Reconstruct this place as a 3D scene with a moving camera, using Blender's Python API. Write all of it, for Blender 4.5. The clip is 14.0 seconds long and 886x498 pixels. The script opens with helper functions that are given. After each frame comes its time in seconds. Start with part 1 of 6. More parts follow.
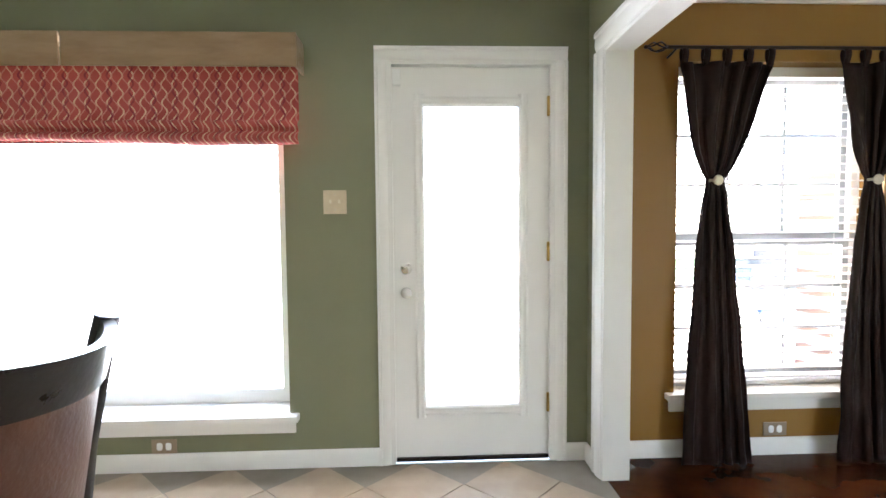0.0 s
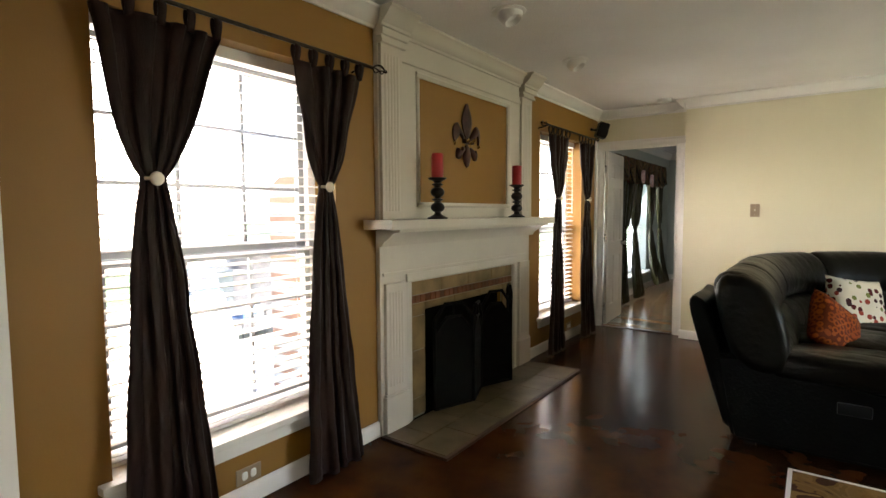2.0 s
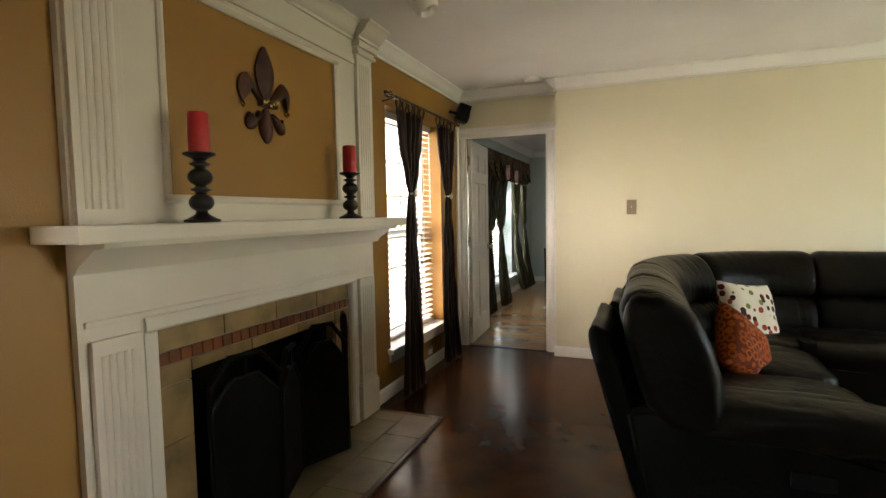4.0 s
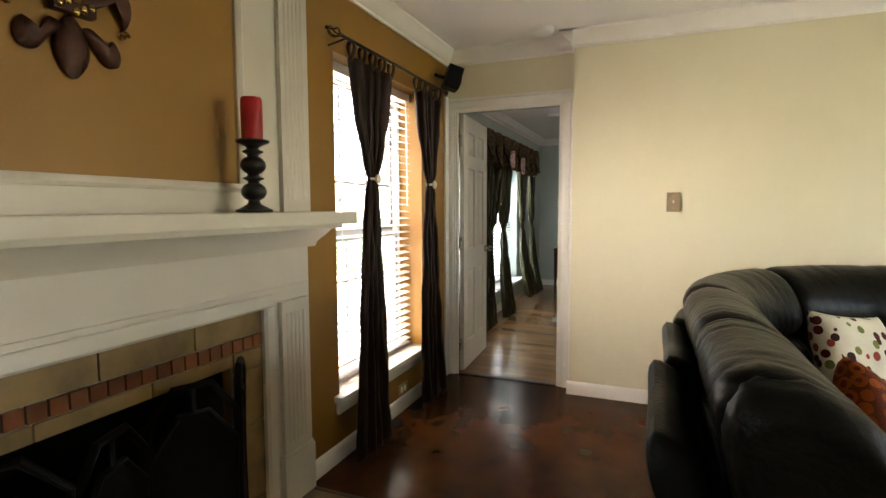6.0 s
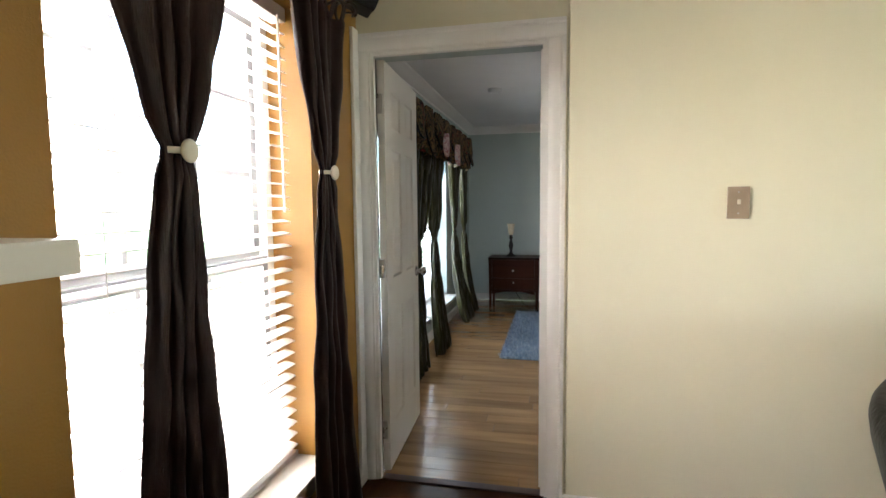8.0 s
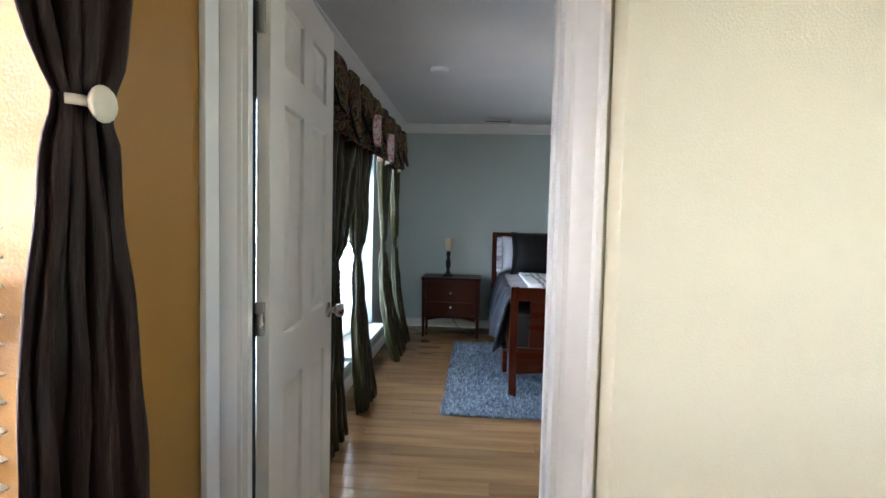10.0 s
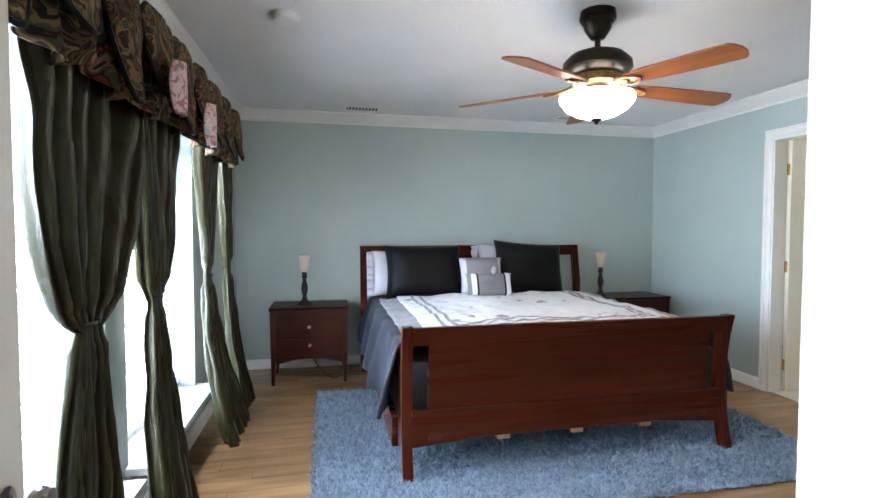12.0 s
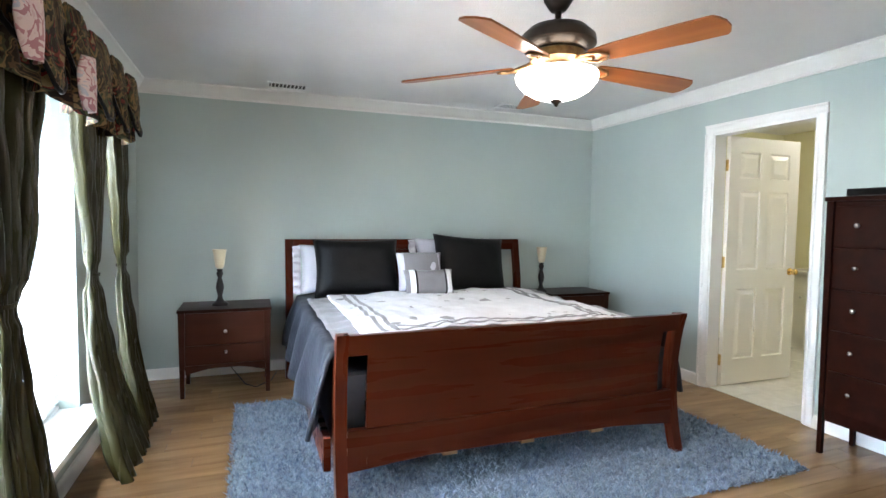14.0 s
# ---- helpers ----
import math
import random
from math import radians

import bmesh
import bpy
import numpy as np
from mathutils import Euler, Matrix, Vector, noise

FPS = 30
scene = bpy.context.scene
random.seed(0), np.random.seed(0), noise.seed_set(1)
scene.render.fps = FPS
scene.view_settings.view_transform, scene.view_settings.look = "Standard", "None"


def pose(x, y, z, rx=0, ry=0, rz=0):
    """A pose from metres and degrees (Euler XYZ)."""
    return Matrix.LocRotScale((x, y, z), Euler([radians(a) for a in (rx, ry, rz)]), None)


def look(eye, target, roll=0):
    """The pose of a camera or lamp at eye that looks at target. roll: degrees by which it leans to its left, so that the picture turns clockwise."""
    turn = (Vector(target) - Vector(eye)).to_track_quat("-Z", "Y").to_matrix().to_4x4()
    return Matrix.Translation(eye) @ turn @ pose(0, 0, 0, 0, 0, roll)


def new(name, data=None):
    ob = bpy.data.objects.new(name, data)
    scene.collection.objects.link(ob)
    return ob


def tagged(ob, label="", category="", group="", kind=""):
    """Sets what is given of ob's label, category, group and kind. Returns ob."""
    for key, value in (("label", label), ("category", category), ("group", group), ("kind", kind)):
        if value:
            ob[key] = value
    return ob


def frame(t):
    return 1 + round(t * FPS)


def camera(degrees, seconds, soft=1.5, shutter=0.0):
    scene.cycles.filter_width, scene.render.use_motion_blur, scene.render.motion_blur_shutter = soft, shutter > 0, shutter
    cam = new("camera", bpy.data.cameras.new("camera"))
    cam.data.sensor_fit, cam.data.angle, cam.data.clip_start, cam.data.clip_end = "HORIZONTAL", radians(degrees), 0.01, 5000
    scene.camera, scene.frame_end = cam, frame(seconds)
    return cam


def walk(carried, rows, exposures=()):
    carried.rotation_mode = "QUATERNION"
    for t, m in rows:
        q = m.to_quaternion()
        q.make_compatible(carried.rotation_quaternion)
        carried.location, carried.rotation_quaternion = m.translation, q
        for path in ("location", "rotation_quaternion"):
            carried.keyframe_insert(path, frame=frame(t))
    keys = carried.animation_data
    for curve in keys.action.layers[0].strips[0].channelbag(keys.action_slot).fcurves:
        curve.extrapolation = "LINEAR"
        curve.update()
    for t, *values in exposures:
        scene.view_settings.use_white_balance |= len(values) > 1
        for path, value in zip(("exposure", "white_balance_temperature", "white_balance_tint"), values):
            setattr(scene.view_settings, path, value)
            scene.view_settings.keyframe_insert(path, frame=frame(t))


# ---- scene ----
cam = camera(81.2, 14.0)
PATH = [
    (0, (1.173, 0.677, 1.251), (1.259, 2.672, 1.143), -0.5),
    (0.5, (1.305, 0.924, 1.296), (1.778, 2.863, 1.167), -0.9),
    (1, (1.304, 1.008, 1.315), (2.232, 2.775, 1.183), -0.9),
    (1.5, (1.394, 1.099, 1.328), (2.735, 2.577, 1.188), -0.3),
    (2, (1.718, 1.241, 1.311), (3.337, 2.408, 1.172), -0.3),
    (2.5, (2.034, 1.331, 1.29), (3.814, 2.233, 1.157), -0.6),
    (3, (2.295, 1.445, 1.287), (4.159, 2.156, 1.159), -1.0),
    (3.2, (2.413, 1.495, 1.289), (4.292, 2.17, 1.161), -1.3),
    (5.3, (3.484, 1.727, 1.288), (5.3, 2.552, 1.138), -0.4),
    (5.5, (3.603, 1.756, 1.294), (5.425, 2.568, 1.139), -0.4),
    (6, (3.887, 1.825, 1.286), (5.733, 2.578, 1.129), -0.2),
    (6.5, (4.136, 1.901, 1.299), (6.008, 2.585, 1.134), 0.3),
    (7, (4.519, 2.057, 1.287), (6.417, 2.669, 1.14), -0.3),
    (7.2, (4.691, 2.164, 1.315), (6.608, 2.713, 1.158), -0.1),
    (9.3, (5.974, 2.518, 1.296), (7.945, 2.83, 1.158), -0.5),
    (9.5, (6.056, 2.569, 1.288), (8.035, 2.826, 1.153), 0.1),
    (10, (6.337, 2.64, 1.291), (8.329, 2.777, 1.177), 1.3),
    (10.5, (6.726, 2.703, 1.303), (8.723, 2.688, 1.2), 1.1),
    (11, (7.001, 2.757, 1.337), (8.99, 2.571, 1.236), 0.6),
    (11.5, (7.25, 2.798, 1.317), (9.22, 2.465, 1.236), 0.5),
    (12, (7.457, 2.759, 1.335), (9.408, 2.33, 1.25), 0.1),
    (12.5, (7.585, 2.776, 1.328), (9.505, 2.222, 1.254), 0.2),
    (13, (7.722, 2.772, 1.328), (9.609, 2.115, 1.249), 0.2),
    (13.5, (7.793, 2.77, 1.328), (9.662, 2.062, 1.235), 0.4),
    (14, (7.801, 2.743, 1.328), (9.673, 2.049, 1.219), 0.7),
]
EXPOSURES = [(0.0, 3.6, 5850, 10), (1.0, 3.35, 6150, 10), (2.0, 3.12, 6600, 10), (3.0, 3.02, 6800, 10), (5.5, 3.32, 6900, 10), (7.0, 3.32, 6550, 10), (9.5, 3.66, 5550, 10), (10.5, 3.58, 5600, 10), (11.0, 3.68, 5450, 10), (11.5, 4.6, 5750, 10), (12.0, 4.6, 5600, 10), (12.5, 4.78, 5500, 10), (14.0, 4.78, 5850, 10)]
walk(cam, [(t, look(eye, target, roll)) for t, eye, target, roll in PATH], EXPOSURES)

# ---- world, sun and large lights ----
world = bpy.data.worlds.new("sky")
scene.world = world
world.use_nodes = True
wn = world.node_tree.nodes
sky = wn.new("ShaderNodeTexSky")
sky.sky_type = "NISHITA"
sky.sun_disc = False
sky.sun_elevation, sky.sun_rotation = radians(57.6), radians(125)
wn["Background"].inputs["Strength"].default_value = 0.15
world.node_tree.links.new(sky.outputs[0], wn["Background"].inputs["Color"])
sun = new("sun", bpy.data.lights.new("sun", "SUN"))
sun.data.energy, sun.data.angle, sun.data.color = 5.0, radians(0.6), (1.0, 0.95, 0.88)
sun.matrix_world = look((0, 0, 20), (-5, 3.5, 10.4))


SOUTH = -2.6


def window_light(name, x, y, z, w, h, watts, tint, tilt=0, turn=0):
    lamp = new(name, bpy.data.lights.new(name, "AREA"))
    lamp.data.shape, lamp.data.size, lamp.data.size_y = "RECTANGLE", w, h
    lamp.data.energy, lamp.data.color = watts, tint
    lamp.matrix_world = pose(x, y, z, -90 + tilt, 0, turn)
    return lamp


DAY, WARM, COOL = (1.0, 0.955, 0.935), (1.0, 0.82, 0.68), (0.93, 0.98, 1.0)
window_light("daylight_dining", -0.65, 3.72, 1.15, 2.2, 1.75, 11.5, DAY)
window_light("daylight_door", 1.43, 3.62, 1.06, 0.55, 1.6, 1.6, DAY)
window_light("daylight_living_a", 3.05, 4.4, 1.7, 1.3, 1.5, 8, WARM, 8)
window_light("daylight_living_b", 6.6, 4.4, 1.7, 1.2, 1.5, 11, WARM, 6)
window_light("patio_glow_a", 3.05, 4.5, 0.35, 1.5, 0.9, 13, WARM, -28)
window_light("patio_glow_b", 6.6, 4.5, 0.35, 1.5, 0.9, 13, WARM, -28)
# Fill lamp behind the unseen south door, added to brighten the living room.
window_light("fill_light_south", 6.05, SOUTH - 0.25, 1.1, 2.4, 1.9, 2.0, WARM, 0, 180)
corner_day = window_light("daylight_living_d", 6.1, 4.5, 1.4, 0.7, 1.4, 7.0, WARM)
corner_day.matrix_world = look((6.1, 4.5, 1.4), (7.5, 2.5, 1.9))
window_light("daylight_bedroom_a", 9.05, 3.86, 1.17, 1.12, 1.6, 5.6, COOL, 25)
window_light("daylight_bedroom_b", 10.41, 3.86, 1.17, 1.06, 1.6, 5.6, COOL, 25)
fan_lamp = new("fan_lamp", bpy.data.lights.new("fan_lamp", "POINT"))
fan_lamp.data.energy, fan_lamp.data.color, fan_lamp.data.shadow_soft_size = 1.05, (1.0, 0.70, 0.46), 0.045
fan_lamp.location = (9.86, 1.44, 1.965)
bath_lamp = new("bath_lamp", bpy.data.lights.new("bath_lamp", "POINT"))
bath_lamp.data.energy, bath_lamp.data.color, bath_lamp.data.shadow_soft_size = 0.6, (1.0, 0.9, 0.72), 0.1
bath_lamp.location = (10.6, -2.2, 2.2)

# ---- materials ----


def material(name, base, second=None, rough=0.6, scale=4.0, bump=0.0, bump_scale=120.0, metal=0.0, spec=0.5,
             coat=0.0, sheen=0.0, stretch=(1, 1, 1), detail=6.0, rough_var=0.08, random_tint=0.0):
    """A surface with large blotches between two colours, fine relief and uneven gloss."""
    m = bpy.data.materials.new(name)
    m.use_nodes = True
    n, l = m.node_tree.nodes, m.node_tree.links
    bsdf = n["Principled BSDF"]
    co = n.new("ShaderNodeTexCoord")
    mp = n.new("ShaderNodeMapping")
    mp.inputs["Scale"].default_value = stretch
    l.new(co.outputs["Object"], mp.inputs["Vector"])
    big = n.new("ShaderNodeTexNoise")
    big.inputs["Scale"].default_value, big.inputs["Detail"].default_value = scale, detail
    l.new(mp.outputs[0], big.inputs["Vector"])
    mix = n.new("ShaderNodeMix")
    mix.data_type = "RGBA"
    second = second or tuple(c * 0.88 for c in base)
    mix.inputs["A"].default_value, mix.inputs["B"].default_value = (*base, 1), (*second, 1)
    ramp = n.new("ShaderNodeMapRange")
    ramp.inputs["From Min"].default_value, ramp.inputs["From Max"].default_value = 0.35, 0.65
    l.new(big.outputs["Fac"], ramp.inputs["Value"])
    l.new(ramp.outputs[0], mix.inputs["Factor"])
    colour = mix.outputs["Result"]
    if random_tint:
        info = n.new("ShaderNodeObjectInfo")
        hsv = n.new("ShaderNodeHueSaturation")
        mr = n.new("ShaderNodeMapRange")
        mr.inputs["To Min"].default_value, mr.inputs["To Max"].default_value = 1 - random_tint, 1 + random_tint
        l.new(info.outputs["Random"], mr.inputs["Value"])
        l.new(mr.outputs[0], hsv.inputs["Value"])
        l.new(colour, hsv.inputs["Color"])
        colour = hsv.outputs["Color"]
    l.new(colour, bsdf.inputs["Base Color"])
    rr = n.new("ShaderNodeMapRange")
    rr.inputs["To Min"].default_value, rr.inputs["To Max"].default_value = max(0.02, rough - rough_var), min(1, rough + rough_var)
    l.new(big.outputs["Fac"], rr.inputs["Value"])
    l.new(rr.outputs[0], bsdf.inputs["Roughness"])
    bsdf.inputs["Metallic"].default_value = metal
    bsdf.inputs["Specular IOR Level"].default_value = spec
    bsdf.inputs["Coat Weight"].default_value = coat
    bsdf.inputs["Coat Roughness"].default_value = 0.12
    bsdf.inputs["Sheen Weight"].default_value = sheen
    if bump:
        fine = n.new("ShaderNodeTexNoise")
        fine.inputs["Scale"].default_value, fine.inputs["Detail"].default_value = bump_scale, 3
        l.new(mp.outputs[0], fine.inputs["Vector"])
        bp = n.new("ShaderNodeBump")
        bp.inputs["Strength"].default_value, bp.inputs["Distance"].default_value = bump, 0.01
        l.new(fine.outputs["Fac"], bp.inputs["Height"])
        l.new(bp.outputs[0], bsdf.inputs["Normal"])
    return m


def nodes_of(m):
    n = m.node_tree.nodes
    return n, m.node_tree.links, n["Principled BSDF"]


def wood(name, light, dark, rough=0.3, along=0, coat=0.3, grain=9.0, random_tint=0.0, spec=0.3):
    """Wood with long grain along one axis (0 x, 1 y, 2 z)."""
    stretch = [grain, grain, grain]
    stretch[along] = grain * 0.07
    return material(name, light, dark, rough=rough, scale=2.5, stretch=tuple(stretch), coat=coat, detail=8,
                    bump=0.06, bump_scale=9, random_tint=random_tint, spec=spec)


def glowing(name, colour, strength):
    m = bpy.data.materials.new(name)
    m.use_nodes = True
    n, l, b = nodes_of(m)
    b.inputs["Base Color"].default_value = (*colour, 1)
    b.inputs["Emission Color"].default_value = (*colour, 1)
    b.inputs["Emission Strength"].default_value = strength
    return m


def clear_glass(name):
    m = bpy.data.materials.new(name)
    m.use_nodes = True
    n, l, b = nodes_of(m)
    b.inputs["Base Color"].default_value = (0.97, 0.99, 0.98, 1)
    b.inputs["Roughness"].default_value = 0.0
    b.inputs["IOR"].default_value = 1.02
    b.inputs["Transmission Weight"].default_value = 1.0
    return m


GREEN = material("sage_paint", (0.205, 0.21, 0.125), (0.19, 0.195, 0.115), 0.6, 1.5, 0.12, 180)
ORANGE = material("ochre_paint", (0.28, 0.138, 0.015), (0.255, 0.124, 0.013), 0.5, 1.5, 0.12, 180)
CREAM = material("cream_paint", (0.70, 0.657, 0.49), (0.675, 0.632, 0.465), 0.55, 1.2, 0.12, 180)
TEAL = material("duck_egg_paint", (0.44, 0.505, 0.485), (0.415, 0.48, 0.46), 0.6, 1.2, 0.12, 180)
BATHPAINT = material("bath_cream_paint", (0.76, 0.72, 0.46), (0.73, 0.69, 0.44), 0.6, 1.2, 0.1, 180)
CEIL = material("ceiling_paint", (0.82, 0.81, 0.80), (0.78, 0.77, 0.76), 0.85, 2.0, 0.35, 90)
WHITE = material("white_trim_paint", (0.80, 0.79, 0.76), (0.77, 0.755, 0.725), 0.35, 3.0, 0.03, 60)
CREAMDOOR = material("door_paint", (0.80, 0.77, 0.70), (0.77, 0.74, 0.665), 0.38, 3.0, 0.03, 60)
VINYL = material("white_vinyl", (0.82, 0.82, 0.81), (0.79, 0.79, 0.78), 0.35, 4.0)
SASH = material("grey_window_sash", (0.30, 0.31, 0.325), (0.27, 0.28, 0.295), 0.4, 6.0)
SLAT = material("blind_slat_white", (0.80, 0.79, 0.77), (0.77, 0.76, 0.74), 0.4, 5.0)
GLASS = clear_glass("window_glass")
STAINED = material("stained_concrete", (0.062, 0.021, 0.007), (0.034, 0.012, 0.005), 0.20, 5.0, 0.006, 22, coat=0.0, spec=0.10, detail=7, rough_var=0.04)
TILE = material("beige_tile", (0.42, 0.33, 0.23), (0.34, 0.26, 0.175), 0.35, 5.0, 0.05, 40, random_tint=0.08)
GROUT = material("grout", (0.30, 0.27, 0.22), None, 0.9, 8.0, 0.2, 200)
LAMINATE = wood("oak_laminate", (0.30, 0.18, 0.086), (0.205, 0.116, 0.052), 0.22, 1, 0.25, 7.0, 0.16)
LAMGAP = material("laminate_joint", (0.10, 0.055, 0.028), None, 0.7)
HEARTH = material("hearth_tile", (0.155, 0.122, 0.068), (0.095, 0.074, 0.040), 0.4, 6.0, 0.1, 50, random_tint=0.10)
TRAV = material("travertine_tile", (0.27, 0.178, 0.070), (0.155, 0.098, 0.036), 0.4, 7.0, 0.12, 50, random_tint=0.10)
MOSAIC = material("terracotta_mosaic", (0.18, 0.056, 0.015), (0.10, 0.031, 0.009), 0.35, 14.0, 0.08, 60, random_tint=0.3)
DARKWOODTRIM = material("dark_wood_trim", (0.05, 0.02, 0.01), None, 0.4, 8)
SOOT = material("soot_firebrick", (0.006, 0.0055, 0.005), (0.011, 0.010, 0.008), 0.95, 6, 0.3, 40, spec=0.1)
IRON = material("black_iron", (0.005, 0.005, 0.005), (0.008, 0.0075, 0.007), 0.6, 10, 0.1, 90, spec=0.06)
MESHBLACK = material("screen_mesh", (0.004, 0.004, 0.004), None, 0.8, 20, 0.4, 300, spec=0.1)
LEATHER = material("black_leather", (0.0058, 0.0052, 0.0038), (0.0036, 0.0033, 0.0027), 0.32, 3.0, 0.35, 26, spec=0.085)
LEATHERSIDE = material("black_leather_side", (0.0036, 0.0040, 0.0039), (0.0030, 0.0032, 0.0031), 0.34, 3.0, 0.2, 60, spec=0.07)
TAFFETA = material("brown_taffeta", (0.027, 0.0135, 0.0105), (0.015, 0.0075, 0.006), 0.42, 3.0, 0.3, 60, spec=0.14, stretch=(6, 6, 0.6))
GREENSILK = material("olive_silk", (0.036, 0.033, 0.012), (0.020, 0.018, 0.007), 0.27, 3.0, 0.2, 50, spec=0.25, stretch=(6, 6, 0.7))
IVORY = material("ivory_button", (0.72, 0.66, 0.52), None, 0.35, 20)
BRONZE = material("dark_bronze", (0.022, 0.016, 0.012), (0.04, 0.028, 0.018), 0.35, 12, metal=0.7)
BRASS = material("brass", (0.65, 0.45, 0.16), None, 0.25, 12, metal=1.0)
ANTIQUE = material("antique_brass", (0.30, 0.18, 0.075), (0.16, 0.09, 0.04), 0.38, 30, 0.2, 90, metal=0.9)
NICKEL = material("satin_nickel", (0.55, 0.53, 0.50), None, 0.28, 12, metal=1.0)
CHERRY = wood("cherry_wood", (0.052, 0.0090, 0.0031), (0.041, 0.0071, 0.0025), 0.28, 1, 0.03, 6.0, spec=0.12)
CHERRYV = wood("cherry_wood_upright", (0.062, 0.0106, 0.0037), (0.044, 0.0076, 0.0028), 0.28, 2, 0.03, 6.0, spec=0.12)
NIGHTWOOD = wood("walnut_brown_wood", (0.046, 0.013, 0.0068), (0.031, 0.0088, 0.0048), 0.32, 1, 0.02, 6.0, spec=0.12)
DRESSERWOOD = wood("dark_cherry_wood", (0.019, 0.0046, 0.0024), (0.011, 0.0028, 0.0016), 0.32, 1, 0.02, 6.0, spec=0.08)
EBONY = wood("black_stained_wood", (0.016, 0.013, 0.013), (0.010, 0.008, 0.008), 0.3, 1, 0.3, 8.0)
CHAIRLEATHER = material("brown_chair_leather", (0.105, 0.038, 0.019), (0.075, 0.026, 0.013), 0.4, 5, 0.2, 80)
CANDLE = material("red_wax", (0.42, 0.012, 0.014), (0.33, 0.010, 0.012), 0.4, 7, 0.12, 30)
IRONBROWN = material("rust_brown_iron", (0.085, 0.026, 0.013), (0.035, 0.011, 0.007), 0.5, 16, 0.25, 60, metal=0.2)
ALMOND = material("almond_plastic", (0.60, 0.51, 0.36), None, 0.35, 20)
TAUPE = material("taupe_plate", (0.33, 0.25, 0.17), None, 0.4, 20)
BLACKPL = material("black_plastic", (0.006, 0.006, 0.0065), None, 0.4, 20, spec=0.15)
BURLAP = material("tan_moire", (0.30, 0.20, 0.10), (0.23, 0.145, 0.068), 0.55, 5, 0.35, 150, sheen=0.2, stretch=(1, 1, 4))
CHARCOAL = material("charcoal_satin", (0.0055, 0.0055, 0.0062), (0.0038, 0.0038, 0.0042), 0.45, 5, 0.25, 60, spec=0.15)
DUVET = material("slate_duvet", (0.038, 0.041, 0.052), (0.023, 0.025, 0.032), 0.42, 5, 0.3, 40, spec=0.3)
GREYSATIN = material("grey_satin", (0.20, 0.19, 0.20), (0.16, 0.152, 0.16), 0.45, 5, 0.2, 60, sheen=0.2)
LILAC = material("pale_grey_sheet", (0.52, 0.50, 0.55), (0.46, 0.44, 0.49), 0.6, 6, 0.2, 50)
WHITECLOTH = material("white_quilt", (0.80, 0.80, 0.82), (0.70, 0.70, 0.72), 0.75, 7, 0.5, 35)
SHAG = material("blue_grey_shag", (0.245, 0.315, 0.40), (0.095, 0.14, 0.21), 0.95, 38, 0.8, 90, sheen=0.5)
LAMPGLASS = material("cream_lamp_glass", (0.72, 0.63, 0.46), (0.65, 0.56, 0.39), 0.35, 8)
PINE = material("raw_pine", (0.52, 0.33, 0.17), None, 0.6, 6, stretch=(1, 6, 6))
BULBGLASS = glowing("lit_frosted_glass", (1.0, 0.91, 0.77), 0.6)
BATHGLOW = glowing("lit_bath_dome", (1.0, 0.93, 0.8), 0.7)
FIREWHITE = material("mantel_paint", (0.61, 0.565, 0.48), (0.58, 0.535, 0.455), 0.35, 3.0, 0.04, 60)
CONCRETE = material("patio_concrete", (0.62, 0.60, 0.56), (0.55, 0.53, 0.50), 0.85, 1.0, 0.2, 60)
LAWN = material("lawn", (0.07, 0.11, 0.035), (0.05, 0.085, 0.025), 0.9, 3.0, 0.6, 60)
LEAF = material("leaf", (0.07, 0.12, 0.035), (0.045, 0.085, 0.022), 0.6, 5.0)
BARK = material("bark", (0.10, 0.075, 0.05), None, 0.9, 5.0, 0.5, 30)
SLATEBLUE = material("blue_fabric", (0.07, 0.12, 0.24), None, 0.8, 10)
GREYMETAL = material("grey_metal", (0.16, 0.16, 0.17), None, 0.4, 10, metal=0.5)
PORCELAIN = material("white_counter", (0.78, 0.76, 0.70), None, 0.2, 10)


def brick_material():
    m = material("red_brick", (0.30, 0.17, 0.11), (0.24, 0.13, 0.085), 0.85, 4, 0.2, 40)
    n, l, b = nodes_of(m)
    br = n.new("ShaderNodeTexBrick")
    br.inputs["Scale"].default_value = 1.0
    br.inputs["Brick Width"].default_value, br.inputs["Row Height"].default_value = 0.215, 0.075
    br.inputs["Mortar Size"].default_value = 0.01
    br.inputs["Color1"].default_value, br.inputs["Color2"].default_value = (0.33, 0.19, 0.12, 1), (0.24, 0.125, 0.08, 1)
    br.inputs["Mortar"].default_value = (0.45, 0.42, 0.38, 1)
    co = n.new("ShaderNodeTexCoord")
    mp = n.new("ShaderNodeMapping")
    mp.inputs["Rotation"].default_value = (radians(90), 0, 0)
    l.new(co.outputs["Object"], mp.inputs["Vector"])
    l.new(mp.outputs[0], br.inputs["Vector"])
    l.new(br.outputs["Color"], b.inputs["Base Color"])
    return m


BRICK = brick_material()


def math_node(n, l, op, a, b=None):
    q = n.new("ShaderNodeMath")
    q.operation = op
    for i, v in enumerate((a, b)):
        if v is None:
            continue
        if isinstance(v, (int, float)):
            q.inputs[i].default_value = v
        else:
            l.new(v, q.inputs[i])
    return q.outputs[0]


